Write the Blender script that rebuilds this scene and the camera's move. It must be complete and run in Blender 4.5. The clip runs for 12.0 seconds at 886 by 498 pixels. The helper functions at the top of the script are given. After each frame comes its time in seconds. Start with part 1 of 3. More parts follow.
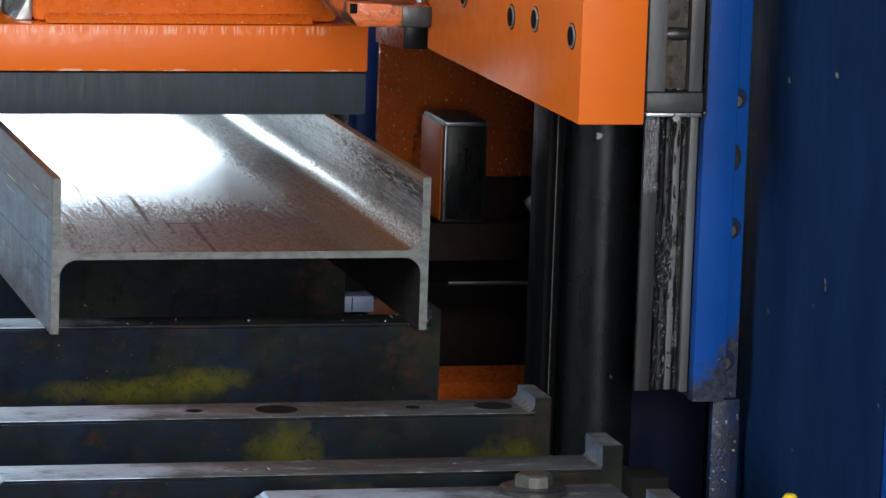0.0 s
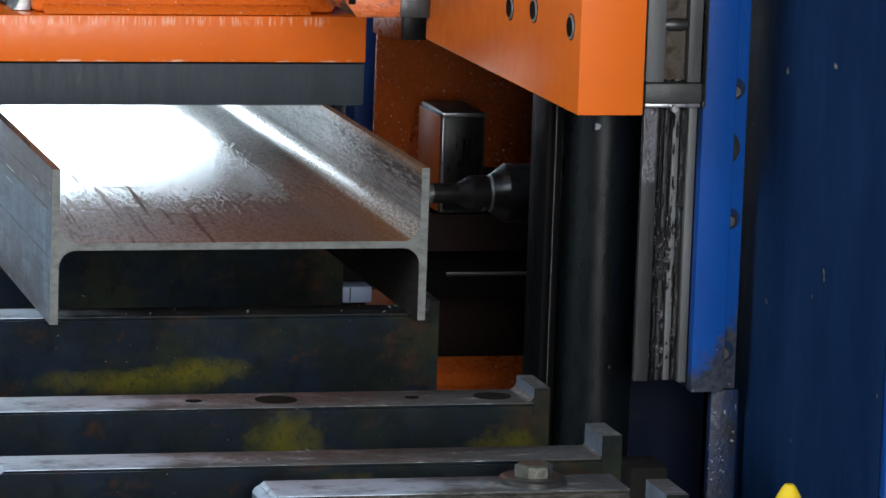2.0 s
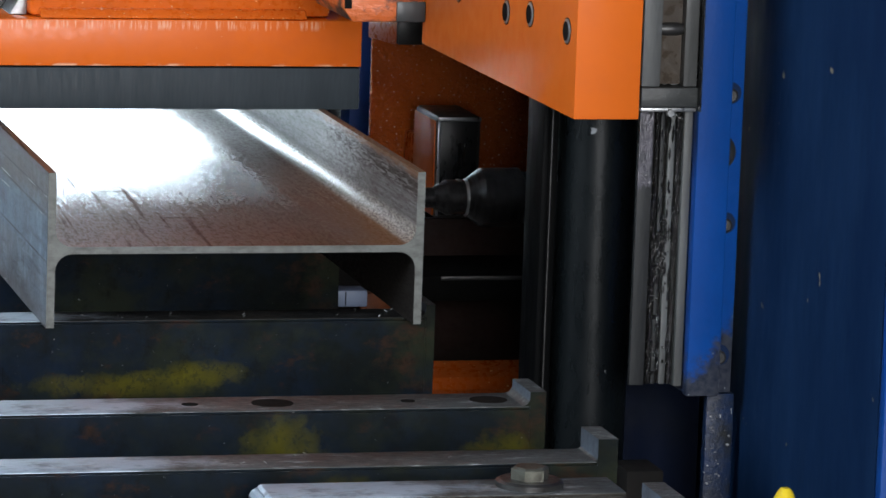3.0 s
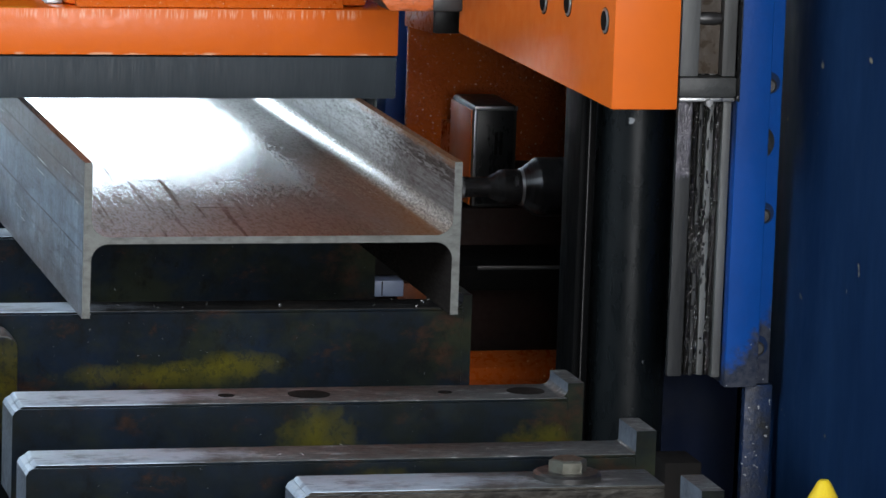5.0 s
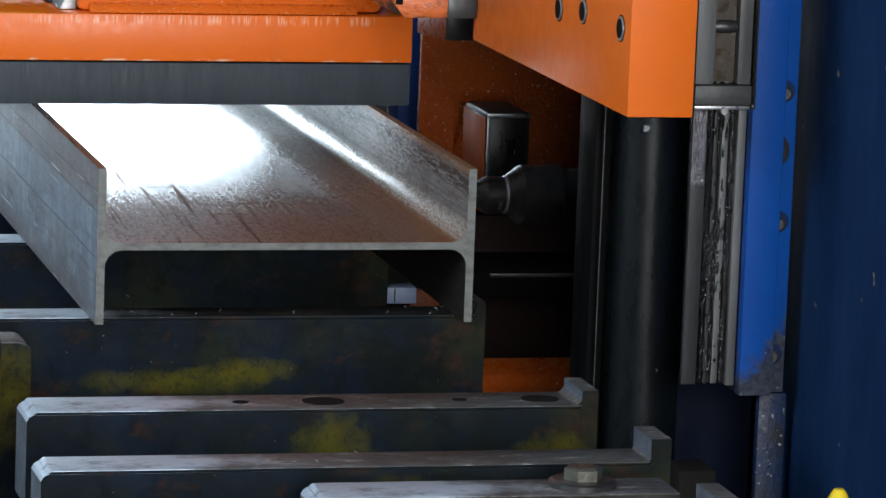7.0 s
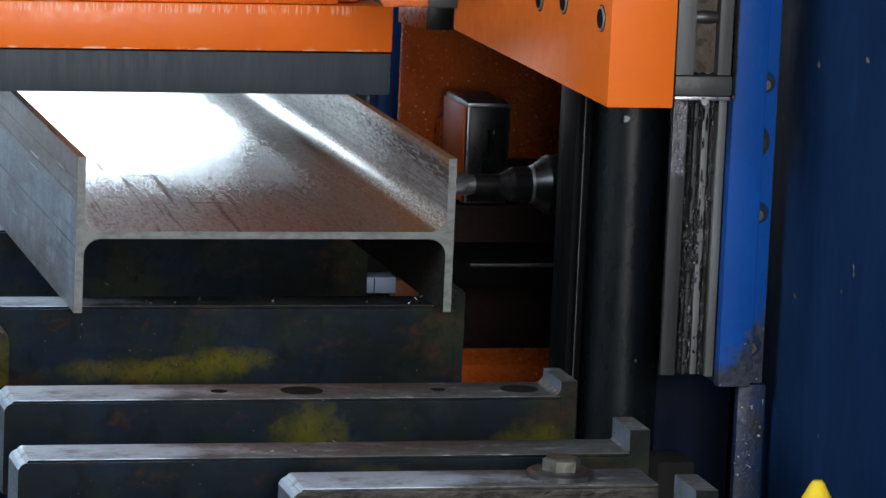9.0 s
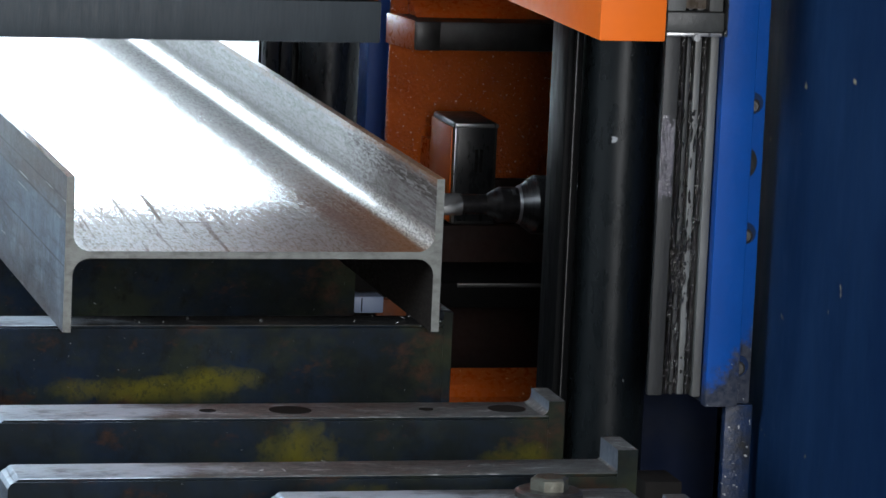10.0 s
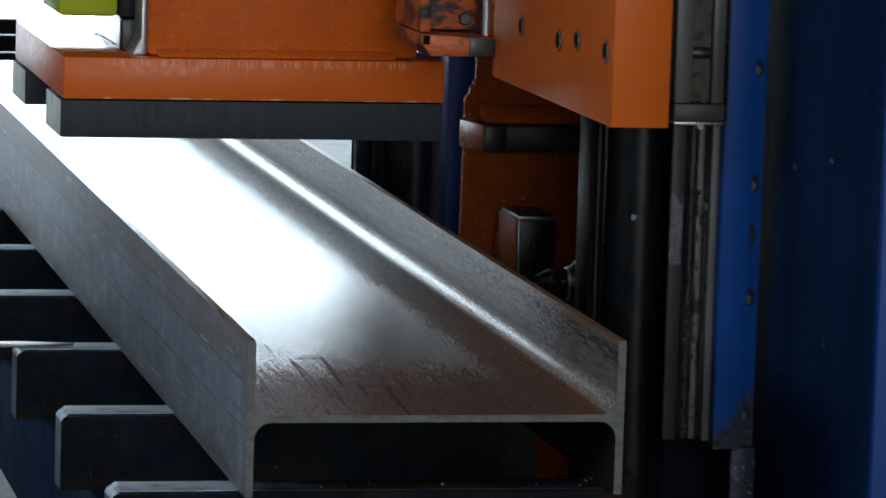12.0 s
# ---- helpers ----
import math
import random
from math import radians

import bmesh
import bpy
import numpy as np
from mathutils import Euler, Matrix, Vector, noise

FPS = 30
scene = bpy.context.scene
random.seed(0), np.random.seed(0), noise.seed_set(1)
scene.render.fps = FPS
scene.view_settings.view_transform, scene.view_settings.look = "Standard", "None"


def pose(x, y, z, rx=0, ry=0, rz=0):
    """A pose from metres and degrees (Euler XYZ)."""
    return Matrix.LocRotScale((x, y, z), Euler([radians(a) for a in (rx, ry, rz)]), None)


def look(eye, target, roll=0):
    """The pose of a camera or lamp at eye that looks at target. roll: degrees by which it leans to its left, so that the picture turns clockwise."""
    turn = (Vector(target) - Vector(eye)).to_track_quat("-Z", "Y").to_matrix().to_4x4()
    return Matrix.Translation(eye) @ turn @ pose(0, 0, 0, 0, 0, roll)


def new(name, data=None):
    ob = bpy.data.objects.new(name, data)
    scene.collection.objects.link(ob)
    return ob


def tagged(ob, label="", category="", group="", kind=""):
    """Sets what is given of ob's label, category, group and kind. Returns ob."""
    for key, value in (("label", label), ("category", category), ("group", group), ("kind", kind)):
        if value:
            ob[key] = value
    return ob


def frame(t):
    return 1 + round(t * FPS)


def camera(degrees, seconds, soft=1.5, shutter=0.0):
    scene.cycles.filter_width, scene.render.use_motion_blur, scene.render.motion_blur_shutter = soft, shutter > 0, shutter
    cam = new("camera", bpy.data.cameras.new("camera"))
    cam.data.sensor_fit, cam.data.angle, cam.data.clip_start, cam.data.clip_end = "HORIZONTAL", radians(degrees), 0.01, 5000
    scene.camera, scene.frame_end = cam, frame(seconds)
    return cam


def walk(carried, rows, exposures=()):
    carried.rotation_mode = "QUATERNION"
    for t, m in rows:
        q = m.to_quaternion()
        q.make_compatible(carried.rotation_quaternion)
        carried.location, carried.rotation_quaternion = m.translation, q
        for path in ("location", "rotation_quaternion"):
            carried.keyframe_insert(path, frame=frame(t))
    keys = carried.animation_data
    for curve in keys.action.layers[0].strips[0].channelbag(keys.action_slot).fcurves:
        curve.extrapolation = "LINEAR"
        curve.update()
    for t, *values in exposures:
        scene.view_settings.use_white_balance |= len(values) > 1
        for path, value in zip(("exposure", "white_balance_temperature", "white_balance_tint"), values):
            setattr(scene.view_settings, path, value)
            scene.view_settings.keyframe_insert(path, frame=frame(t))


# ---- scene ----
cam = camera(11.846, 12.0, 1.5, 0.5)


def aim(x, y, z, yaw, pitch, roll):
    """Pose of the camera: yaw from +y towards +x, pitch upwards, degrees."""
    a, b = radians(yaw), radians(pitch)
    way = Vector((math.sin(a) * math.cos(b), math.cos(a) * math.cos(b), math.sin(b)))
    return look(Vector((x, y, z)), Vector((x, y, z)) + way, roll)


walk(cam, [
    (0.0, aim(-0.990, -4.839, 1.818, 14.284, -9.334, 1.936)),
    (0.5, aim(-0.992, -4.843, 1.817, 14.347, -9.341, 1.853)),
    (1.0, aim(-0.995, -4.845, 1.818, 14.396, -9.376, 1.743)),
    (1.5, aim(-0.997, -4.849, 1.822, 14.397, -9.459, 1.852)),
    (2.0, aim(-0.999, -4.843, 1.818, 14.396, -9.449, 1.962)),
    (2.5, aim(-1.000, -4.847, 1.820, 14.744, -9.424, 2.009)),
    (3.0, aim(-1.004, -4.847, 1.816, 14.494, -9.362, 2.026)),
    (5.0, aim(-1.003, -4.828, 1.818, 14.039, -9.568, 1.987)),
    (5.5, aim(-1.009, -4.835, 1.822, 13.937, -9.519, 2.001)),
    (6.0, aim(-1.009, -4.831, 1.821, 13.983, -9.690, 2.060)),
    (6.5, aim(-1.011, -4.826, 1.820, 14.026, -9.586, 2.074)),
    (7.0, aim(-1.013, -4.821, 1.817, 13.977, -9.475, 2.175)),
    (9.0, aim(-1.009, -4.815, 1.816, 14.233, -9.603, 2.455)),
    (9.5, aim(-1.009, -4.822, 1.816, 14.362, -9.441, 2.291)),
    (9.6, aim(-1.011, -4.823, 1.817, 14.374, -9.399, 2.346)),
    (9.7, aim(-1.012, -4.824, 1.817, 14.391, -9.411, 2.402)),
    (9.8, aim(-1.014, -4.824, 1.818, 14.405, -9.371, 2.457)),
    (9.9, aim(-1.015, -4.825, 1.818, 14.442, -9.321, 2.513)),
    (10.0, aim(-1.017, -4.826, 1.819, 14.444, -9.338, 2.568)),
    (10.1, aim(-1.016, -4.825, 1.817, 14.364, -8.995, 2.492)),
    (10.2, aim(-1.015, -4.824, 1.816, 14.259, -8.763, 2.416)),
    (10.3, aim(-1.013, -4.823, 1.814, 14.044, -8.619, 2.340)),
    (10.4, aim(-1.012, -4.822, 1.813, 13.324, -8.707, 2.264)),
    (10.5, aim(-1.011, -4.821, 1.811, 12.962, -8.205, 2.188)),
    (11.0, aim(-1.017, -4.806, 1.801, 12.781, -8.013, 2.175)),
    (11.5, aim(-1.024, -4.792, 1.802, 12.621, -7.896, 2.268)),
    (11.6, aim(-1.023, -4.795, 1.808, 12.515, -7.693, 2.178)),
    (11.7, aim(-1.023, -4.798, 1.814, 12.372, -7.575, 2.089)),
    (11.8, aim(-1.022, -4.800, 1.819, 12.222, -7.456, 1.999)),
    (11.9, aim(-1.022, -4.803, 1.825, 12.091, -7.427, 1.910)),
    (12.0, aim(-1.021, -4.806, 1.831, 12.002, -7.418, 1.820)),
], [(0, 0.0), (9.6, 0.0), (10.2, 0.1), (10.6, 0.0), (11.0, -0.6), (11.5, -1.2), (12.0, -1.4)])

# ---- world and light ----
world = bpy.data.worlds.new("world")
scene.world = world
world.use_nodes = True
wn = world.node_tree.nodes
sky = wn.new("ShaderNodeTexSky")
sky.sky_type, sky.sun_disc = "NISHITA", False
sky.sun_elevation, sky.sun_rotation = radians(35), radians(20)
world.node_tree.links.new(sky.outputs[0], wn["Background"].inputs[0])
wn["Background"].inputs[1].default_value = 0.1


def area_light(name, m, sx, sy, watts, colour):
    data = bpy.data.lights.new(name, "AREA")
    data.shape, data.size, data.size_y, data.energy, data.color = "RECTANGLE", sx, sy, watts, colour
    ob = new(name, data)
    ob.matrix_world = m
    return ob


# added fill lights, no windows built: behind the camera and at the west wall
area_light("fill_light_south", look((-0.6, -8.9, 2.6), (0.2, 0, 1.0)), 3.0, 2.8, 750, (0.97, 0.98, 1.0))
area_light("fill_light_west", look((-6.9, -2.0, 3.6), (0, 0.3, 1.0)), 5.0, 1.7, 700, (0.76, 0.88, 1.0))

# ---- materials ----


def node_mat(name):
    m = bpy.data.materials.new(name)
    m.use_nodes = True
    nt = m.node_tree
    return m, nt, nt.nodes["Principled BSDF"]


def mapped(nt, scale, stretch=(1, 1, 1)):
    tc = nt.nodes.new("ShaderNodeTexCoord")
    mp = nt.nodes.new("ShaderNodeMapping")
    mp.inputs["Scale"].default_value = [scale * s for s in stretch]
    nt.links.new(tc.outputs["Object"], mp.inputs[0])
    return mp.outputs[0]


def noise_fac(nt, scale, detail=5, rough=0.6, stretch=(1, 1, 1), lo=0.35, hi=0.65):
    n = nt.nodes.new("ShaderNodeTexNoise")
    n.inputs["Scale"].default_value, n.inputs["Detail"].default_value, n.inputs["Roughness"].default_value = 1.0, detail, rough
    nt.links.new(mapped(nt, scale, stretch), n.inputs["Vector"])
    r = nt.nodes.new("ShaderNodeMapRange")
    r.inputs[1].default_value, r.inputs[2].default_value = lo, hi
    nt.links.new(n.outputs[0], r.inputs[0])
    return r.outputs[0]


def mixed(nt, fac, a, b):
    mx = nt.nodes.new("ShaderNodeMix")
    mx.data_type = "RGBA"
    if isinstance(fac, float):
        mx.inputs[0].default_value = fac
    else:
        nt.links.new(fac, mx.inputs[0])
    for v, s in ((a, mx.inputs[6]), (b, mx.inputs[7])):
        if isinstance(v, tuple):
            s.default_value = (*v, 1)
        else:
            nt.links.new(v, s)
    return mx.outputs[2]


def ranged(nt, fac, lo, hi):
    r = nt.nodes.new("ShaderNodeMapRange")
    r.inputs[3].default_value, r.inputs[4].default_value = lo, hi
    nt.links.new(fac, r.inputs[0])
    return r.outputs[0]


def times(nt, a, b, op="MULTIPLY"):
    m = nt.nodes.new("ShaderNodeMath")
    m.operation = op
    for v, s in ((a, m.inputs[0]), (b, m.inputs[1])):
        if isinstance(v, float):
            s.default_value = v
        else:
            nt.links.new(v, s)
    return m.outputs[0]


def bumped(nt, p, fac, strength, dist):
    b = nt.nodes.new("ShaderNodeBump")
    b.inputs["Strength"].default_value, b.inputs["Distance"].default_value = strength, dist
    nt.links.new(fac, b.inputs["Height"])
    nt.links.new(b.outputs[0], p.inputs["Normal"])


def surface(name, base, worn, metal=0.0, rough=(0.35, 0.6), coarse=6.0, fine=90.0, stretch=(1, 1, 1), bump=0.15, dist=0.0015,
            specks=None, lo=0.42, hi=0.68, spec=0.5):
    """A two-scale surface: base colour with worn patches, fine grain in gloss and relief, and specks of another colour."""
    m, nt, p = node_mat(name)
    big = noise_fac(nt, coarse, 6, 0.65, stretch, lo, hi)
    small = noise_fac(nt, fine, 3, 0.6, stretch, 0.3, 0.7)
    col = mixed(nt, big, base, worn)
    if specks:
        col = mixed(nt, noise_fac(nt, specks[1], 2, 0.5, (1, 1, 1), specks[2], specks[2] + 0.05), col, specks[0])
    nt.links.new(col, p.inputs["Base Color"])
    p.inputs["Metallic"].default_value = metal
    p.inputs["Specular IOR Level"].default_value = spec
    nt.links.new(ranged(nt, small, *rough), p.inputs["Roughness"])
    bumped(nt, p, small, bump, dist)
    return m


ORANGE = surface("orange_paint", (0.58, 0.11, 0.01), (0.46, 0.082, 0.009), 0, (0.2, 0.4), 6, 110, (1, 1, 1), 0.12, 0.001, ((0.85, 0.55, 0.38), 240, 0.69), spec=0.35)
ORANGE_ROUGH = surface("rough_orange_paint", (0.5, 0.1, 0.012), (0.38, 0.07, 0.009), 0, (0.14, 0.3), 9, 170, (1, 1, 1), 0.9, 0.004, ((0.9, 0.6, 0.42), 190, 0.66))
ORANGE_SMOOTH = surface("orange_machine_paint", (0.56, 0.11, 0.009), (0.5, 0.098, 0.009), 0, (0.3, 0.42), 4, 40, (1, 1, 1), 0.04, 0.001, spec=0.25)
ORANGE_DIRTY = surface("dirty_orange_paint", (0.46, 0.1, 0.02), (0.03, 0.025, 0.022), 0.1, (0.3, 0.6), 22, 120, (1, 1, 1.6), 0.3, 0.002, None, 0.45, 0.55)
BLUE = surface("blue_paint", (0.002, 0.042, 0.2), (0.002, 0.034, 0.165), 0, (0.3, 0.5), 5, 70, (1, 1, 1), 0.06, 0.001, ((0.2, 0.22, 0.24), 55, 0.76))
NAVY = surface("dark_blue_paint", (0.004, 0.013, 0.042), (0.008, 0.024, 0.065), 0, (0.55, 0.75), 4, 50, (1, 1, 0.3), 0.05, 0.001, ((0.25, 0.2, 0.12), 40, 0.77), spec=0.08)
NAVY_MATT = surface("shaded_matt_blue_paint", (0.0035, 0.0135, 0.043), (0.0095, 0.029, 0.078), 0, (0.6, 0.8), 5, 50, (1, 1, 0.3), 0.05, 0.001, ((0.22, 0.19, 0.13), 30, 0.74), 0.36, 0.7, spec=0.03)
SHADE_BLUE = surface("shaded_blue_paint", (0.002, 0.004, 0.012), (0.003, 0.004, 0.007), 0, (0.6, 0.9), 6, 60, spec=0.05)
HOLE = surface("hole_shade_black", (0.006, 0.006, 0.006), (0.012, 0.01, 0.009), 0, (0.8, 0.95), spec=0.05)
DARK_BAY = surface("bay_shade_brown", (0.02, 0.008, 0.006), (0.011, 0.008, 0.007), 0, (0.5, 0.8), 12, 90, spec=0.2)
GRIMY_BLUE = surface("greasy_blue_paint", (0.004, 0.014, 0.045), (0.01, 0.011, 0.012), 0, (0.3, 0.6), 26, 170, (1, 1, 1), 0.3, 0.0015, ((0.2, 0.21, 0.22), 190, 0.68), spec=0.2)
PAD = surface("black_pad_rubber", (0.021, 0.028, 0.034), (0.029, 0.037, 0.044), 0, (0.5, 0.75), 12, 130, (3, 3, 0.25), 0.08, 0.001, spec=0.3)
PAD_END = surface("lit_pad_end", (0.8, 0.84, 0.76), (0.5, 0.55, 0.46), 0, (0.5, 0.8), 20, 150)
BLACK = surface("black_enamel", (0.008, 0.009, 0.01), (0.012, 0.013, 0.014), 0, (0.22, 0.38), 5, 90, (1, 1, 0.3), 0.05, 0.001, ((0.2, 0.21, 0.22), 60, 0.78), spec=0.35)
GLOSS_BLACK = surface("glossy_black_enamel", (0.003, 0.0042, 0.005), (0.005, 0.0066, 0.0075), 0, (0.24, 0.34), 5, 90, (1, 1, 0.3), 0.05, 0.0006, ((0.2, 0.21, 0.22), 60, 0.74), spec=0.2)
GUARD = surface("dull_black_sheet", (0.002, 0.0022, 0.0025), (0.004, 0.004, 0.004), 0, (0.35, 0.55), 8, 90, (1, 1, 0.2), 0.05, 0.001, spec=0.03)
DARK_STEEL = surface("dark_steel", (0.07, 0.07, 0.07), (0.035, 0.033, 0.032), 0.7, (0.3, 0.5), 14, 110, (1, 1, 1), 0.15, 0.001)
STEEL = surface("ground_steel", (0.36, 0.37, 0.38), (0.22, 0.22, 0.22), 0.85, (0.25, 0.45), 12, 150, (1, 1, 0.2), 0.1, 0.001)
RAIL_GREY = surface("oiled_grey_rail", (0.13, 0.135, 0.135), (0.055, 0.056, 0.055), 0.4, (0.3, 0.55), 20, 160, (1, 1, 0.15), 0.15, 0.001)
RAIL_DARK = surface("oil_darkened_rail", (0.02, 0.021, 0.022), (0.034, 0.035, 0.036), 0.3, (0.35, 0.55), 14, 160, (1, 1, 0.15), 0.12, 0.001)
GREASE = surface("black_grease", (0.005, 0.005, 0.005), (0.012, 0.011, 0.01), 0, (0.04, 0.16), 30, 140, (1, 1, 0.5), 0.9, 0.006)
TOOL = surface("tool_steel", (0.04, 0.039, 0.04), (0.02, 0.019, 0.02), 0.6, (0.2, 0.36), 30, 200, (0.2, 1, 1), 0.1, 0.0006)
WHITE_BOX = surface("pale_blue_plastic", (0.2, 0.25, 0.36), (0.16, 0.2, 0.3), 0, (0.4, 0.6))
YELLOW = surface("yellow_plastic", (0.58, 0.42, 0.01), (0.46, 0.32, 0.01), 0, (0.3, 0.5))
LIME = surface("lime_paint", (0.35, 0.42, 0.01), (0.3, 0.36, 0.01), 0, (0.35, 0.5))
SCALE = surface("rust_scaled_steel", (0.045, 0.041, 0.035), (0.016, 0.014, 0.012), 0.2, (0.4, 0.7), 70, 190, (0.5, 1, 1), 0.5, 0.002, None, 0.44, 0.58, spec=0.25)
SHADED_ORANGE = surface("shaded_orange_paint", (0.13, 0.034, 0.009), (0.04, 0.016, 0.009), 0, (0.4, 0.7), 20, 120, spec=0.15)
END_FACE = surface("blue_grey_bar_end", (0.1, 0.12, 0.15), (0.04, 0.045, 0.052), 0.2, (0.4, 0.6), 25, 170, (1, 1, 1), 0.2, 0.001, spec=0.25)
ZINC = surface("zinc_bolt", (0.15, 0.15, 0.125), (0.07, 0.066, 0.055), 0.8, (0.3, 0.5), 40, 200)
CONCRETE = surface("concrete_floor", (0.16, 0.16, 0.155), (0.1, 0.1, 0.098), 0, (0.5, 0.8), 1.5, 30)
PLASTER = surface("hall_wall_paint", (0.5, 0.51, 0.52), (0.42, 0.43, 0.44), 0, (0.6, 0.85), 0.8, 20)
HALL_DARK = surface("dark_roof_sheet", (0.24, 0.25, 0.26), (0.18, 0.19, 0.2), 0, (0.5, 0.7), 0.8, 20)


def step_mask(nt, value, lo, hi):
    r = nt.nodes.new("ShaderNodeMapRange")
    r.interpolation_type = "SMOOTHSTEP"
    r.inputs[1].default_value, r.inputs[2].default_value = lo, hi
    nt.links.new(value, r.inputs[0])
    return r.outputs[0]


def axes(nt):
    tc = nt.nodes.new("ShaderNodeTexCoord")
    sep = nt.nodes.new("ShaderNodeSeparateXYZ")
    nt.links.new(tc.outputs["Object"], sep.inputs[0])
    return sep.outputs


def beam_material():
    """Rolled steel: brown flash rust on smooth mill scale, a rough dark band beside the root fillet, pits on the flange, scuffs at the end."""
    m, nt, p = node_mat("rolled_steel")
    x, y, z = axes(nt)
    rust = noise_fac(nt, 5, 7, 0.7, (1, 0.35, 1), 0.38, 0.62)
    grain = noise_fac(nt, 400, 3, 0.75, (1, 0.3, 1), 0.35, 0.65)
    blotch = noise_fac(nt, 45, 6, 0.75, (1, 0.3, 1), 0.4, 0.65)
    col = mixed(nt, rust, (0.06, 0.042, 0.036), (0.08, 0.042, 0.023))
    col = mixed(nt, times(nt, noise_fac(nt, 24, 6, 0.8, (1, 0.4, 1), 0.5, 0.66), 0.7), col, (0.06, 0.035, 0.022))
    col = mixed(nt, times(nt, noise_fac(nt, 120, 4, 0.7, (1, 0.08, 1), 0.55, 0.68), 0.4), col, (0.15, 0.1, 0.075))
    col = mixed(nt, times(nt, grain, 0.2), col, (0.15, 0.11, 0.09))
    # matt brown end with a grainy edge, redder at its outer corners
    speck = noise_fac(nt, 210, 4, 0.8, (1, 0.45, 1), 0.3, 0.7)
    grit = noise_fac(nt, 420, 3, 0.75, (1, 0.24, 1), 0.38, 0.62)
    cloud = noise_fac(nt, 9, 4, 0.6, (1, 0.35, 1), 0.3, 0.7)
    lines = noise_fac(nt, 1, 4, 0.7, (190, 2.2, 1), 0.3, 0.7)
    reach = times(nt, times(nt, y, times(nt, grit, 0.24), "ADD"), times(nt, times(nt, cloud, 0.1), times(nt, lines, 0.16), "ADD"), "ADD")
    clean = step_mask(nt, reach, 0.5, 0.7)
    col = mixed(nt, times(nt, times(nt, step_mask(nt, reach, 0.85, 0.55), ranged(nt, cloud, 0.4, 1.0)), 0.85), col, (0.094, 0.048, 0.025))
    # rough band beside the fillet
    wob = times(nt, x, times(nt, times(nt, blotch, 0.012), times(nt, speck, 0.06), "ADD"), "ADD")
    band = times(nt, step_mask(nt, wob, 0.158, 0.184), step_mask(nt, x, 0.2085, 0.2025))
    col = mixed(nt, times(nt, band, 0.8), col, mixed(nt, speck, (0.03, 0.021, 0.019), (0.2, 0.165, 0.165)))
    col = mixed(nt, times(nt, times(nt, band, step_mask(nt, y, 1.3, 0.3)), ranged(nt, cloud, 0.3, 0.9)), col, (0.17, 0.075, 0.028))
    # root fillet: grainy, its highlight painted in as a pale colour
    fillet = times(nt, step_mask(nt, x, 0.2015, 0.207), step_mask(nt, z, 0.128, 0.118))
    col = mixed(nt, times(nt, fillet, 0.8), col, mixed(nt, grit, (0.07, 0.06, 0.052), (0.33, 0.305, 0.26)))
    # inner flange: streaked grey-brown with a pitted stripe and a rusty upper edge
    wall = times(nt, step_mask(nt, x, 0.21, 0.2145), step_mask(nt, z, 0.114, 0.124))
    mott = noise_fac(nt, 130, 5, 0.8, (1, 0.12, 1), 0.38, 0.62)
    streak = noise_fac(nt, 1, 5, 0.7, (1, 2.2, 240), 0.4, 0.6)
    side = mixed(nt, mott, (0.18, 0.175, 0.175), (0.095, 0.08, 0.072))
    side = mixed(nt, times(nt, streak, 0.7), side, (0.075, 0.062, 0.056))
    side = mixed(nt, times(nt, step_mask(nt, times(nt, z, times(nt, mott, 0.008), "ADD"), 0.176, 0.186), 0.8), side, (0.17, 0.08, 0.035))
    col = mixed(nt, wall, col, side)
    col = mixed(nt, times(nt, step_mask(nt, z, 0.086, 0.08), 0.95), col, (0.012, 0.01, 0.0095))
    pit_zone = times(nt, step_mask(nt, z, 0.146, 0.158), step_mask(nt, z, 0.178, 0.17))
    pits = times(nt, times(nt, wall, pit_zone), noise_fac(nt, 230, 2, 0.5, (1, 0.13, 1.3), 0.46, 0.5))
    col = mixed(nt, pits, col, (0.04, 0.03, 0.026))
    # scuffs near the end: marks across and slanting drag marks
    zone = times(nt, step_mask(nt, y, 0.75, 0.4), step_mask(nt, x, 0.06, -0.06))
    across = times(nt, noise_fac(nt, 1, 2, 0.5, (9, 75, 1), 0.67, 0.72), zone)
    cx = nt.nodes.new("ShaderNodeCombineXYZ")
    nt.links.new(times(nt, times(nt, x, times(nt, y, 0.05), "SUBTRACT"), 75.0), cx.inputs[0])
    nt.links.new(times(nt, y, 1.6), cx.inputs[1])
    dn = nt.nodes.new("ShaderNodeTexNoise")
    dn.inputs["Scale"].default_value, dn.inputs["Detail"].default_value = 1.0, 4
    nt.links.new(cx.outputs[0], dn.inputs["Vector"])
    drag = times(nt, times(nt, step_mask(nt, dn.outputs[0], 0.57, 0.66), zone), ranged(nt, grit, 0.55, 1.0))
    marks = times(nt, across, drag, "MAXIMUM")
    col = mixed(nt, times(nt, marks, 0.6), col, (0.055, 0.036, 0.027))
    nt.links.new(col, p.inputs["Base Color"])
    dim = times(nt, marks, band, "MAXIMUM")
    bare = times(nt, clean, ranged(nt, dim, 1.0, 0.0))
    nt.links.new(ranged(nt, bare, 0.02, 0.12), p.inputs["Metallic"])
    base = ranged(nt, times(nt, grain, times(nt, rust, 0.5), "ADD"), 0.07, 0.14)
    r2 = times(nt, base, times(nt, ranged(nt, clean, 0.27, 0.0), times(nt, dim, 0.3), "ADD"), "ADD")
    r2 = times(nt, r2, times(nt, fillet, 0.14), "ADD")
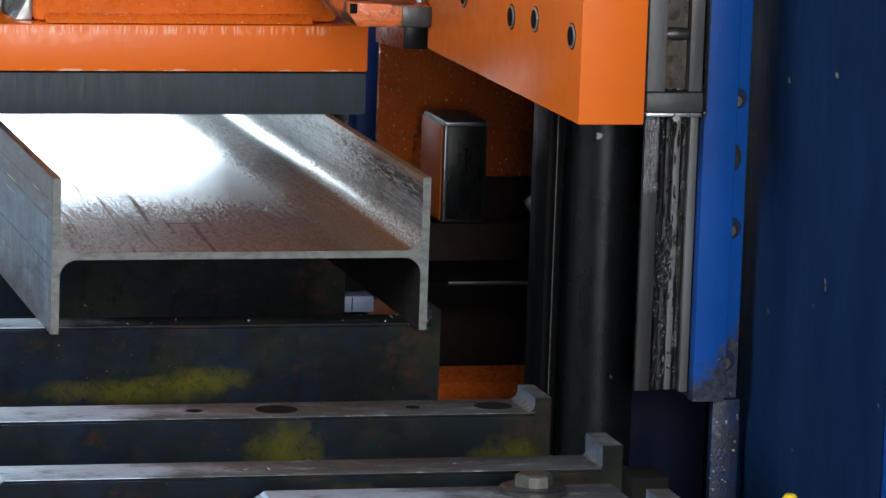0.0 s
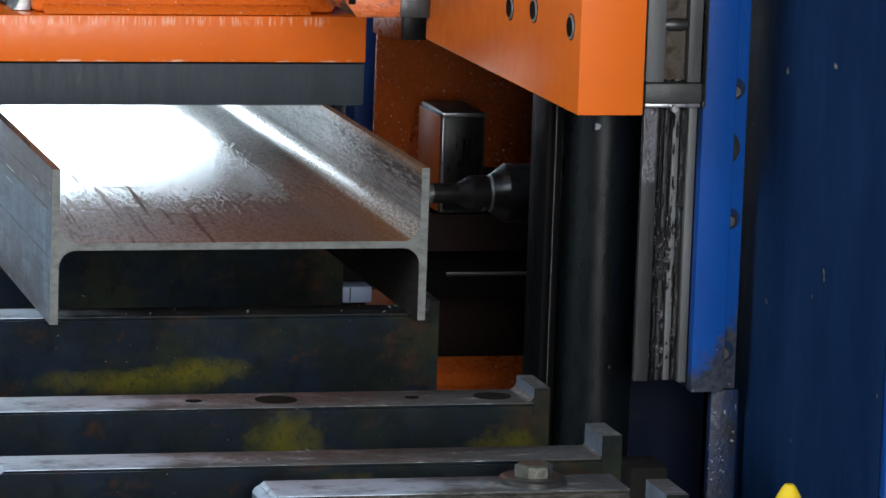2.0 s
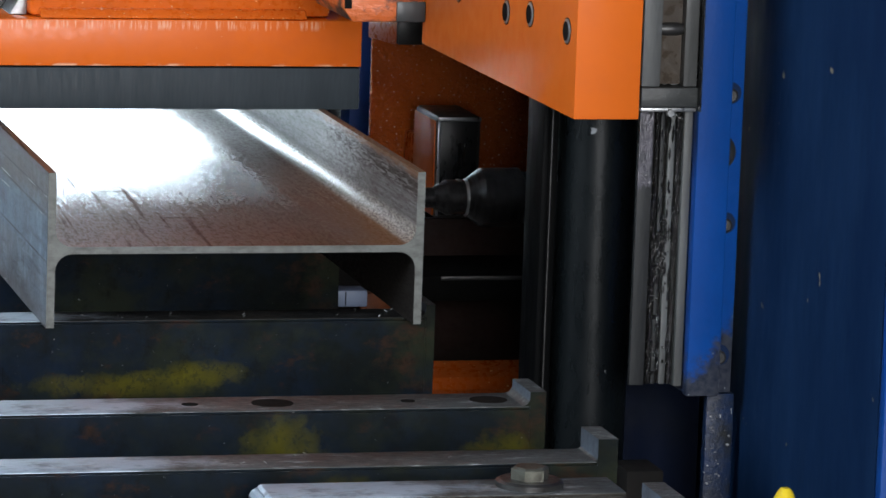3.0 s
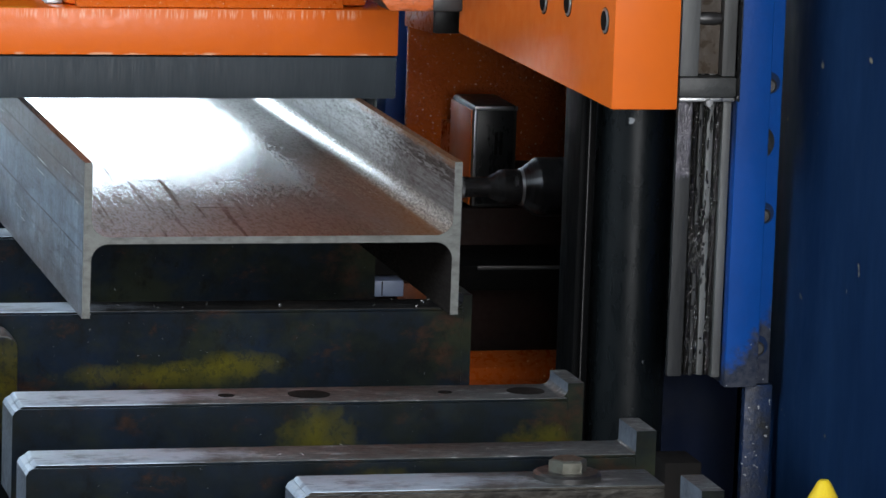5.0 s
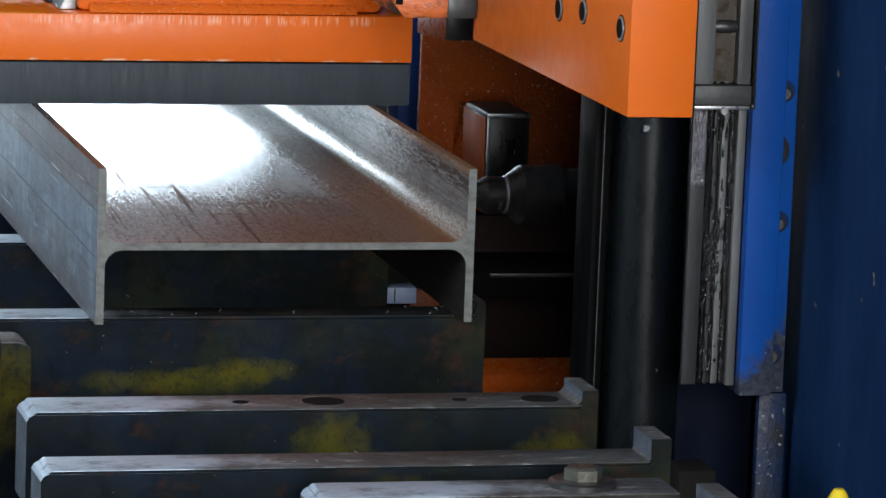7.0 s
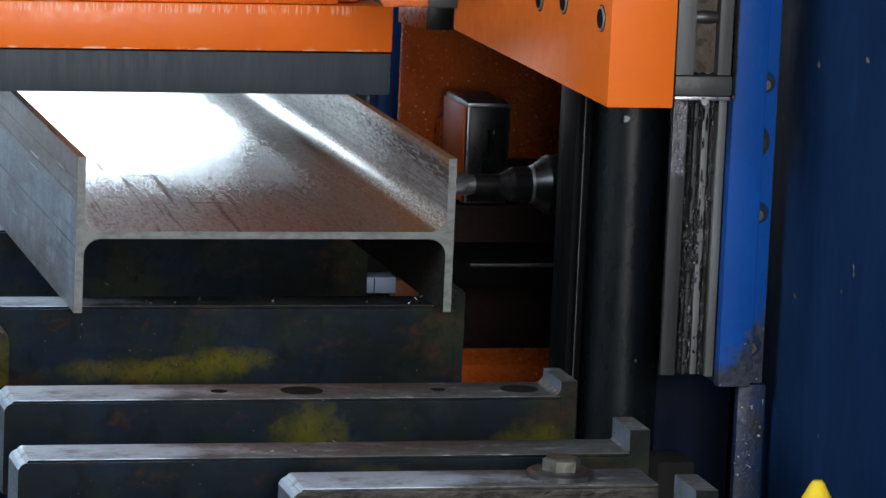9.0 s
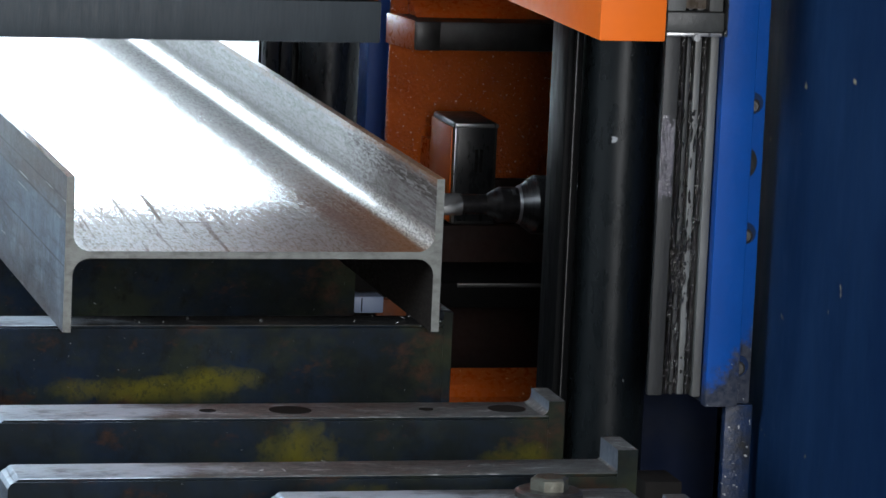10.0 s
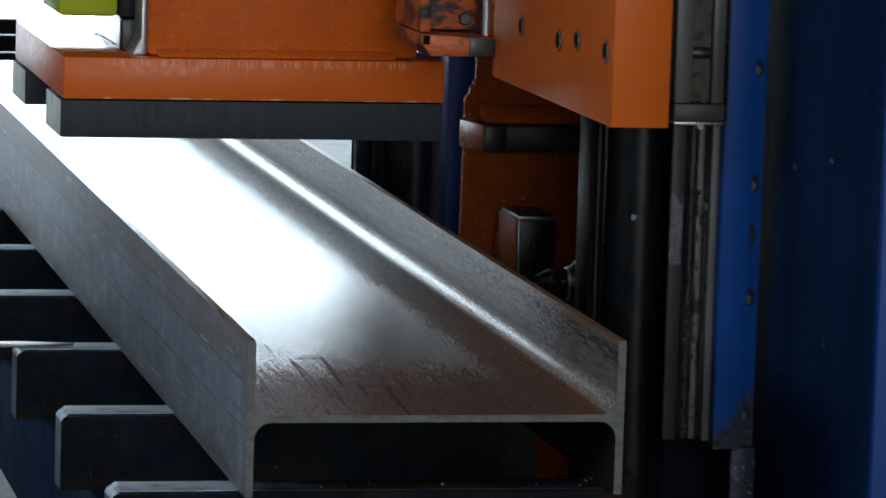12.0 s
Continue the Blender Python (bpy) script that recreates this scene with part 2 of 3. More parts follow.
    nt.links.new(times(nt, r2, times(nt, wall, 0.25), "ADD"), p.inputs["Roughness"])
    bumped(nt, p, times(nt, times(nt, grain, grit, "ADD"), times(nt, pits, -2.5), "ADD"), 0.14, 0.0006)
    gloss = ranged(nt, clean, 0.2, 0.6)
    flaw = ranged(nt, noise_fac(nt, 300, 4, 0.85, (1, 0.2, 1), 0.44, 0.52), 0.1, 1.0)
    shine = times(nt, times(nt, gloss, flaw), ranged(nt, dim, 1.0, 0.5))
    shine = times(nt, shine, times(nt, fillet, ranged(nt, grit, 0.25, 1.0)), "MAXIMUM")
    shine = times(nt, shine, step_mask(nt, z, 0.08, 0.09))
    nt.links.new(shine, p.inputs["Specular IOR Level"])
    return m


def flange_material():
    """The outer flange: blue-grey with rolling lines along it, wash marks that run down, brown edges and bright nicks."""
    m, nt, p = node_mat("grey_flange_steel")
    x, y, z = axes(nt)
    run = noise_fac(nt, 1, 8, 0.85, (1, 30, 13), 0.41, 0.59)
    big = noise_fac(nt, 1, 8, 0.8, (1, 5, 22), 0.43, 0.6)
    line = noise_fac(nt, 1, 6, 0.8, (1, 1.5, 120), 0.44, 0.66)
    grain = noise_fac(nt, 300, 3, 0.7, (1, 1, 1), 0.35, 0.65)
    col = mixed(nt, run, (0.085, 0.108, 0.14), (0.28, 0.34, 0.41))
    col = mixed(nt, times(nt, line, 0.4), col, (0.1, 0.115, 0.13))
    upper = step_mask(nt, times(nt, z, times(nt, big, 0.03), "ADD"), 0.115, 0.165)
    edge = times(nt, upper, step_mask(nt, z, 0.045, 0.0), "MAXIMUM")
    col = mixed(nt, times(nt, times(nt, times(nt, edge, ranged(nt, big, 0.55, 1.0)), times(nt, big, 0.55), "MAXIMUM"), 0.85), col, mixed(nt, run, (0.085, 0.058, 0.046), (0.15, 0.112, 0.092)))
    mid = times(nt, step_mask(nt, times(nt, z, times(nt, big, 0.012), "ADD"), 0.072, 0.084), step_mask(nt, z, 0.134, 0.128))
    col = mixed(nt, times(nt, mid, 0.45), col, mixed(nt, run, (0.075, 0.11, 0.16), (0.2, 0.28, 0.37)))
    col = mixed(nt, times(nt, noise_fac(nt, 1, 7, 0.8, (1, 9, 60), 0.5, 0.62), 0.55), col, (0.045, 0.045, 0.05))
    for at in (0.078, 0.133, 0.155):
        off = times(nt, z, times(nt, noise_fac(nt, 1, 2, 0.5, (1, 1.5, 1), 0.3, 0.7), 0.004), "ADD")
        groove = times(nt, step_mask(nt, off, at - 0.0012, at), step_mask(nt, off, at + 0.0022, at + 0.001))
        col = mixed(nt, times(nt, groove, times(nt, noise_fac(nt, 1, 3, 0.6, (1, 6, 1), 0.32, 0.5), 0.9)), col, (0.035, 0.033, 0.033))
    nick = noise_fac(nt, 1, 1, 0.5, (1, 5, 330), 0.745, 0.775)
    col = mixed(nt, nick, col, (0.75, 0.76, 0.76))
    nt.links.new(col, p.inputs["Base Color"])
    p.inputs["Metallic"].default_value = 0.35
    nt.links.new(ranged(nt, times(nt, grain, run, "ADD"), 0.3, 0.45), p.inputs["Roughness"])
    bumped(nt, p, times(nt, grain, line, "ADD"), 0.18, 0.0006)
    return m


def bar_material(name, spots):
    """Dark painted bar with bare worn top and rubbed yellow paint left in patches (centre x, z, half sizes)."""
    m, nt, p = node_mat(name)
    tc = nt.nodes.new("ShaderNodeTexCoord")
    sep = nt.nodes.new("ShaderNodeSeparateXYZ")
    nt.links.new(tc.outputs["Object"], sep.inputs[0])
    big = noise_fac(nt, 9, 6, 0.65, (1, 1, 1), 0.4, 0.65)
    fine = noise_fac(nt, 120, 4, 0.65, (1, 1, 1), 0.35, 0.65)
    col = mixed(nt, big, (0.005, 0.0072, 0.0075), (0.0055, 0.011, 0.022))
    col = mixed(nt, times(nt, noise_fac(nt, 5, 5, 0.7, (1, 1, 1.5), 0.5, 0.66), 0.8), col, (0.016, 0.019, 0.01))
    col = mixed(nt, noise_fac(nt, 14, 6, 0.75, (1, 1, 1.6), 0.55, 0.7), col, (0.032, 0.015, 0.009))
    col = mixed(nt, times(nt, noise_fac(nt, 30, 6, 0.8, (1, 1, 0.7), 0.52, 0.66), 0.75), col, (0.004, 0.004, 0.004))
    chips = noise_fac(nt, 1, 3, 0.6, (190, 190, 220), 0.72, 0.75)
    col = mixed(nt, chips, col, (0.13, 0.135, 0.14))
    p.inputs["Specular IOR Level"].default_value = 0.06
    for cx, cz, rx, rz in spots:
        dx = times(nt, times(nt, sep.outputs[0], cx, "SUBTRACT"), 1 / rx)
        dz = times(nt, times(nt, sep.outputs[2], cz, "SUBTRACT"), 1 / rz)
        r2 = times(nt, times(nt, dx, dx), times(nt, dz, dz), "ADD")
        torn = times(nt, r2, times(nt, times(nt, noise_fac(nt, 45, 5, 0.7, (1, 1, 1), 0.3, 0.7), 1.3), -0.45, "ADD"), "ADD")
        mr = nt.nodes.new("ShaderNodeMapRange")
        mr.inputs[1].default_value, mr.inputs[2].default_value = 1.35, 0.0
        nt.links.new(torn, mr.inputs[0])
        left = times(nt, mr.outputs[0], ranged(nt, noise_fac(nt, 90, 5, 0.75, (1, 1, 1), 0.38, 0.56), 0.35, 0.75))
        pitted = times(nt, left, ranged(nt, noise_fac(nt, 150, 4, 0.75, (1, 1, 0.8), 0.53, 0.6), 1.0, 0.5))
        col = mixed(nt, pitted, col, (0.1, 0.086, 0.004))
    nt.links.new(col, p.inputs["Base Color"])
    nt.links.new(ranged(nt, fine, 0.5, 0.72), p.inputs["Roughness"])
    bumped(nt, p, fine, 0.1, 0.0006)
    return m


BEAM = beam_material()
FLANGE = flange_material()
CUT = surface("sawn_steel_end", (0.12, 0.126, 0.12), (0.065, 0.065, 0.06), 0.35, (0.4, 0.6), 45, 260, (1, 1, 2), 0.2, 0.0006)


def bar_top_material(name, clean, dirty, scuff):
    """Bar tops: brown worn steel, pale blue-grey towards the free end and rubbed bright along scuffs."""
    m, nt, p = node_mat(name)
    x, y, z = axes(nt)
    big = noise_fac(nt, 16, 6, 0.7, (0.6, 1, 1), 0.4, 0.65)
    fine = noise_fac(nt, 170, 4, 0.65, (0.5, 1, 1), 0.35, 0.65)
    col = mixed(nt, big, clean, dirty)
    wob = times(nt, x, times(nt, big, 0.12), "ADD")
    pale_end = times(nt, step_mask(nt, wob, 0.28, 0.14), 0.9)
    col = mixed(nt, pale_end, col, (0.4, 0.48, 0.58))
    col = mixed(nt, times(nt, noise_fac(nt, 60, 6, 0.8, (0.3, 1, 1), 0.55, 0.63), 0.8), col, mixed(nt, pale_end, scuff, (0.45, 0.48, 0.52)))
    col = mixed(nt, times(nt, noise_fac(nt, 22, 6, 0.8, (0.5, 1, 1), 0.5, 0.62), 0.6), col, (0.035, 0.028, 0.022))
    nt.links.new(col, p.inputs["Base Color"])
    nt.links.new(ranged(nt, pale_end, 0.1, 0.45), p.inputs["Metallic"])
    nt.links.new(ranged(nt, fine, 0.4, 0.6), p.inputs["Roughness"])
    p.inputs["Specular IOR Level"].default_value = 0.22
    bumped(nt, p, fine, 0.25, 0.001)
    return m


def plate_material(name, rough, spec, relief):
    """Clamp plate: orange paint rubbed pale in short upright strokes along its upper edge, chipped along the lower one."""
    m, nt, p = node_mat(name)
    x, y, z = axes(nt)
    big = noise_fac(nt, 5, 6, 0.65, (1, 1, 1), 0.42, 0.68)
    peel = noise_fac(nt, 70, 3, 0.6, (1, 1, 1), 0.3, 0.7)
    col = mixed(nt, big, (0.62, 0.118, 0.01), (0.55, 0.1, 0.009))
    stroke = noise_fac(nt, 1, 3, 0.6, (260, 1, 25), 0.5, 0.62)
    top = times(nt, times(nt, step_mask(nt, z, 0.1, 0.108), step_mask(nt, z, 0.116, 0.113)), times(nt, step_mask(nt, x, -0.26, -0.2), step_mask(nt, x, 0.235, 0.21)))
    col = mixed(nt, times(nt, times(nt, top, stroke), 0.55), col, (0.72, 0.42, 0.28))
    low = times(nt, step_mask(nt, z, 0.0605, 0.0565), noise_fac(nt, 60, 3, 0.6, (0.4, 1, 1), 0.52, 0.6))
    col = mixed(nt, times(nt, low, 0.8), col, (0.75, 0.45, 0.3))
    spot = noise_fac(nt, 160, 2, 0.5, (1, 1, 1), 0.78, 0.8)
    col = mixed(nt, spot, col, (0.75, 0.5, 0.35))
    nt.links.new(col, p.inputs["Base Color"])
    nt.links.new(ranged(nt, peel, *rough), p.inputs["Roughness"])
    p.inputs["Specular IOR Level"].default_value = spec
    bumped(nt, p, peel, relief, 0.001)
    return m


def slide_plate_material():
    """Bright blue paint, blackened by grease and chips towards its lower outer corner."""
    m, nt, p = node_mat("greased_blue_paint")
    x, y, z = axes(nt)
    big = noise_fac(nt, 5, 5, 0.6, (1, 1, 1), 0.42, 0.68)
    blot = noise_fac(nt, 38, 6, 0.75, (1, 1, 1), 0.3, 0.7)
    fine = noise_fac(nt, 150, 3, 0.7, (1, 1, 1), 0.3, 0.7)
    col = mixed(nt, big, (0.002, 0.045, 0.215), (0.002, 0.037, 0.18))
    low = times(nt, times(nt, z, times(nt, blot, 0.06), "ADD"), times(nt, x, -0.9), "ADD")
    grime = step_mask(nt, low, 1.085, 1.045)
    col = mixed(nt, times(nt, grime, 0.92), col, mixed(nt, fine, (0.012, 0.013, 0.013), (0.045, 0.046, 0.046)))
    col = mixed(nt, times(nt, grime, noise_fac(nt, 190, 2, 0.5, (1, 1, 1), 0.7, 0.73)), col, (0.3, 0.31, 0.32))
    nt.links.new(col, p.inputs["Base Color"])
    nt.links.new(ranged(nt, fine, 0.32, 0.52), p.inputs["Roughness"])
    p.inputs["Specular IOR Level"].default_value = 0.2
    bumped(nt, p, fine, 0.12, 0.001)
    return m


SLIDE_BLUE = slide_plate_material()
BAR_TOP = bar_top_material("worn_bar_steel", (0.075, 0.082, 0.085), (0.045, 0.046, 0.045), (0.3, 0.31, 0.32))
DARK_TOP = bar_top_material("dark_bar_steel", (0.014, 0.015, 0.016), (0.008, 0.008, 0.008), (0.05, 0.05, 0.05))
ORANGE_PLATE = plate_material("rubbed_orange_paint", (0.3, 0.5), 0.25, 0.12)
ORANGE_TOP = plate_material("glossy_orange_paint", (0.06, 0.13), 0.5, 0.03)

# ---- building helpers ----
ORIGIN = {}


def finish(bm, mats, name):
    for e in bm.edges:
        e.smooth = len(e.link_faces) == 2 and e.calc_face_angle(0) < radians(26)
    for f in bm.faces:
        f.smooth = True
    me = bpy.data.meshes.new(name)
    bm.to_mesh(me)
    bm.free()
    for m in mats if isinstance(mats, (list, tuple)) else [mats]:
        me.materials.append(m)
    return me


def thing(name, at, label, category, group="", kind=""):
    """An Empty at a thing's base."""
    ob = tagged(new(name), label, category, group, kind)
    ob.location = at
    ORIGIN[ob] = Vector(at)
    return ob


def part(name, bm, mats, parent, label="", at=None):
    """Links a bmesh, built in the world's metres, as one mesh under parent; at: its own origin."""
    at = Vector(at) if at is not None else ORIGIN[parent]
    bmesh.ops.translate(bm, verts=bm.verts, vec=-at)
    ob = new(name, finish(bm, mats, name))
    ob.parent = parent
    ob.location = at - ORIGIN[parent]
    ORIGIN[ob] = at
    return tagged(ob, label)


def solid(name, bm, mats, at, label, category, group="", kind=""):
    """A thing that is one mesh."""
    bmesh.ops.translate(bm, verts=bm.verts, vec=-Vector(at))
    ob = tagged(new(name, finish(bm, mats, name)), label, category, group, kind)
    ob.location = at
    ORIGIN[ob] = Vector(at)
    return ob


def box(x0, x1, y0, y1, z0, z1, bevel=0.0, bm=None, seg=2, mat=0):
    out = bm if bm is not None else bmesh.new()
    tmp = bmesh.new()
    bmesh.ops.create_cube(tmp, size=1)
    for v in tmp.verts:
        v.co = Vector((x0 + (v.co.x + 0.5) * (x1 - x0), y0 + (v.co.y + 0.5) * (y1 - y0), z0 + (v.co.z + 0.5) * (z1 - z0)))
    if bevel:
        bmesh.ops.bevel(tmp, geom=tmp.edges[:], offset=bevel, segments=seg, affect="EDGES", profile=0.5)
    return merge(out, tmp, mat)


def merge(out, tmp, mat=0):
    vs = [out.verts.new(v.co) for v in tmp.verts]
    tmp.verts.index_update()
    for f in tmp.faces:
        nf = out.faces.new([vs[v.index] for v in f.verts])
        nf.material_index = mat
    tmp.free()
    return out


def lathe(axis, centre, rings, seg=32, bm=None, mat=0):
    """A turned body: rings of (distance along the axis, radius), closed at both ends."""
    out = bm if bm is not None else bmesh.new()
    c, rows = Vector(centre), []
    for d, r in rings:
        row = []
        for i in range(seg):
            a = 2 * math.pi * i / seg
            u, w = r * math.cos(a), r * math.sin(a)
            row.append(out.verts.new(c + Vector({"x": (d, u, w), "y": (w, d, u), "z": (u, w, d)}[axis])))
        rows.append(row)
    for a, b in zip(rows, rows[1:]):
        for i in range(seg):
            j = (i + 1) % seg
            out.faces.new((a[i], a[j], b[j], b[i])).material_index = mat
    out.faces.new(rows[0][::-1]).material_index = mat
    out.faces.new(rows[-1]).material_index = mat
    return out


def extruded(pts, axis, a, b, bm=None, mat=0, bevel=0.0):
    """A prism of the outline pts (the two other axes in order) from a to b along axis."""
    out = bm if bm is not None else bmesh.new()
    tmp = bmesh.new()
    place = {"x": lambda p, d: (d, p[0], p[1]), "y": lambda p, d: (p[0], d, p[1]), "z": lambda p, d: (p[0], p[1], d)}[axis]
    lo = [tmp.verts.new(place(p, a)) for p in pts]
    hi = [tmp.verts.new(place(p, b)) for p in pts]
    n = len(pts)
    for i in range(n):
        j = (i + 1) % n
        tmp.faces.new((lo[i], lo[j], hi[j], hi[i]))
    tmp.faces.new(lo[::-1])
    tmp.faces.new(hi)
    bmesh.ops.recalc_face_normals(tmp, faces=tmp.faces[:])
    if bevel:
        es = [e for e in tmp.edges if len(e.link_faces) == 2 and e.calc_face_angle(0) > 0.6]
        bmesh.ops.bevel(tmp, geom=es, offset=bevel, segments=2, affect="EDGES", profile=0.5)
    return merge(out, tmp, mat)


def arc(cx, cz, r, a0, a1, n=6):
    return [(cx + r * math.cos(radians(a0 + (a1 - a0) * i / n)), cz + r * math.sin(radians(a0 + (a1 - a0) * i / n))) for i in range(n + 1)]


# ---- the hall ----
solid("floor", box(-7, 6, -9.2, 16, -0.2, 0), CONCRETE, (0, 0, 0), "grey concrete workshop floor", "floor", kind="structure")
solid("wall_west", box(-7.2, -7, -9.2, 12, 0, 6), PLASTER, (-7, 0, 0), "grey painted hall wall", "wall", kind="structure")
solid("wall_east", box(6, 6.2, -9.2, 12, 0, 6), PLASTER, (6, 0, 0), "grey painted hall wall", "wall", kind="structure")
solid("wall_south", box(-7.2, 6.2, -9.4, -9.2, 0, 6), PLASTER, (0, -9.2, 0), "grey painted hall wall behind the machine", "wall", kind="structure")
wn_bm = box(-7.2, -4.5, 12, 12.25, 0, 6)
box(4.5, 6.2, 12, 12.25, 0, 6, bm=wn_bm)
box(-4.5, 4.5, 12, 12.25, 4.6, 6, bm=wn_bm)
solid("wall_north", wn_bm, PLASTER, (0, 12, 0), "grey hall wall with a wide open gateway", "wall", kind="structure")
solid("ceiling", box(-7.2, 6.2, -9.4, 12.25, 6, 6.2), HALL_DARK, (0, 0, 6), "dark sheet-metal hall roof", "ceiling", kind="structure")
m, nt, p = node_mat("bright_daylight")
em = nt.nodes.new("ShaderNodeEmission")
em.inputs[0].default_value, em.inputs[1].default_value = (0.74, 0.89, 1.0, 1), 14.0
nt.links.new(em.outputs[0], nt.nodes["Material Output"].inputs[0])
DAY = m
solid("backdrop", box(-9, 9, 15.8, 15.9, -0.1, 7), DAY, (0, 15.8, 0), "overexposed daylight outside the open gateway", "daylight", kind="structure")

# ---- the table of support bars ----
STEP = 0.53


def worn_top(bm):
    bm.normal_update()
    for f in bm.faces:
        if f.normal.z > 0.35:
            f.material_index = 1
        elif f.normal.x < -0.9:
            f.material_index = 2
    return bm


def support_bar(x0, x1, y0, y1, top, tall, mat, label, hook=None, holes=(), worn=None):
    """A flat bar on edge with worn top and chamfered end; hook: (x from, height) of the raised stop at its end."""
    ob = thing("support_bar", (x0, (y0 + y1) / 2, top - tall), label, "support bar", "support bars of the table")
    hx = hook[0] if hook else x1
    pts = [(x0, top - tall), (x0, top - 0.011), (x0 + 0.0025, top - 0.0065), (x0 + 0.0065, top - 0.004), (hx, top - 0.004), (hx, top - tall)]
    part("bar_body", worn_top(extruded(pts, "y", y0, y1)), [mat, worn or BAR_TOP, END_FACE], ob)
    pts = [(x0 + 0.0068, top - 0.0038), (x0 + 0.011, top), (hx, top), (hx, top - 0.0038)]
    body = part("wear_strip", worn_top(extruded(pts, "y", y0, y1, bevel=0.001)), [mat, worn or BAR_TOP, END_FACE], ob, "worn bare top of the bar")
    if hook:
        hz = hook[1]
        r = 0.0085 if hz < 0.018 else 0.003
        pts = [(hx + 0.0002, top - tall), (hx + 0.0002, top + 0.0002), (hx - r, top + 0.0002)]
        pts += arc(hx - r, top + 0.0002 + r, r, 270, 360, 4)[1:] + [(hx, top + hz), (x1, top + hz), (x1, top - tall)]
        part("end_stop", worn_top(extruded(pts, "y", y0 + 0.0003, y1 - 0.0003)), [mat, worn or BAR_TOP, END_FACE], ob, "raised steel end stop")
    for hxc, r in holes:
        hb = lathe("z", (hxc, (y0 + y1) / 2, top), [(-0.004, r), (0.0006, r)], 20)
        for v in hb.verts:
            v.co.y = (y0 + y1) / 2 + (v.co.y - (y0 + y1) / 2) * 0.9
        part("bolt_hole", hb, HOLE, body, "dark countersunk bolt hole")
    return ob


BARMAT_A = bar_material("bar_paint_yellow_low", [(0.25, 0.022, 0.12, 0.016), (0.34, 0.034, 0.06, 0.016)])
BARMAT_B = bar_material("bar_paint_yellow_mid", [(0.33, 0.045, 0.05, 0.05), (0.57, 0.035, 0.045, 0.04)])
BARMAT_C = bar_material("bar_paint_yellow_spot", [(0.36, 0.06, 0.05, 0.03)])
BARMAT = bar_material("bar_paint_dark", [])
support_bar(-0.374, 0.254, 0.046, 0.105, 0.9, 0.1, BARMAT_A, "dark painted steel support bar with faded yellow paint", (0.243, 0.015), worn=DARK_TOP)
support_bar(-0.374, 0.245, -0.485, -0.41, 0.9, 0.1, BARMAT_B, "worn steel support bar with countersunk holes and yellow paint", (0.227, 0.0155),
            [(-0.14, 0.009), (-0.05, 0.023), (0.1, 0.008), (0.19, 0.021)])
support_bar(-0.4, 0.243, -0.765, -0.7, 0.9, 0.1, BARMAT_C, "worn steel support bar with a raised end stop", (0.222, 0.023))
for i in range(1, 15):
    y = 0.046 + STEP * i
    support_bar(-0.37, 0.257, y, y + 0.06, 0.9, 0.1, BARMAT, "dark painted steel support bar under the beam", worn=DARK_TOP)
support_bar(-0.155, 0.211, -0.905, -0.835, 0.9, 0.1, SCALE, "short rust-scaled steel support bar with a clamped bolt")
support_bar(-0.4, 0.222, -1.06, -0.99, 0.9, 0.1, BARMAT, "front steel support bar with a raised end stop", (0.2, 0.029))
wb = lathe("z", (0.122, -0.866, 0.9), [(0, 0.034), (0.005, 0.034), (0.007, 0.03)], 28)
bolt = thing("hex_bolt", (0.122, -0.866, 0.9), "zinc-plated hexagon bolt with a wide washer on the front bar", "bolt")
part("washer", wb, DARK_STEEL, bolt, "wide dark steel washer")
hb = lathe("z", (0.122, -0.866, 0.907), [(0, 0.0195), (0.0105, 0.0195), (0.0125, 0.0165)], 6)
part("bolt_head", hb, ZINC, bolt)

frame_ob = thing("table_frame", (0, 0, 0), "dark blue welded table frame carrying the support bars", "table frame")
for x in (-0.33, 0.1):
    part("long_rail", box(x, x + 0.12, -1.08, 7.6, 0.62, 0.8, 0.006), NAVY, frame_ob)
    for y in (-0.8, 1.5, 3.8, 5.6, 7.4):
        part("leg", box(x + 0.03, x + 0.09, y, y + 0.1, 0, 0.62, 0.004), NAVY, frame_ob)

# guide plates beside the table
def guide_plate(x0, x1, y0, y1, top, r, label):
    pts = [(x0, 0.62), (x1, 0.62)] + arc(x1 - r, top - r, r, 0, 90, 5) + [(x0, top)]
    bm = extruded(pts, "y", y0, y1, bevel=0.002)
    bm.normal_update()
    for f in bm.faces:
        if f.normal.z > 0.3:
            f.material_index = 1
    return solid("guide_plate", bm, [bar_material("guide_paint", [(x1 - x0 - 0.08, 0.23, 0.16, 0.08)]), BAR_TOP], (x0, (y0 + y1) / 2, 0.62), label, "guide plate", "guide plates")


guide_plate(-0.7, -0.366, -0.23, -0.165, 0.93, 0.006, "steel guide plate with yellow painted lower part")
guide_plate(-0.7, -0.322, -0.16, -0.1, 0.912, 0.016, "round-cornered steel guide plate with yellow paint")
gb = box(-0.68, -0.4, -0.3, -0.05, 0, 0.618, 0.006)
solid("guide_stand", gb, NAVY, (-0.5, -0.2, 0), "dark blue stand under the guide plates", "stand")

# ---- the rolled beam ----
H, B2, TF, TW, RF = 0.183, 0.225, 0.0095, 0.0085, 0.02
ZB, ZM = 0.9, 0.9 + 0.183 / 2


def beam_outline():
    q = []
    xi, zt = B2 - TF, ZM + TW / 2
    q += [(-B2, ZB), (-xi, ZB)]
    q += arc(-xi + RF, ZM - TW / 2 - RF, RF, 180, 90, 6)
    q += arc(xi - RF, ZM - TW / 2 - RF, RF, 90, 0, 6)
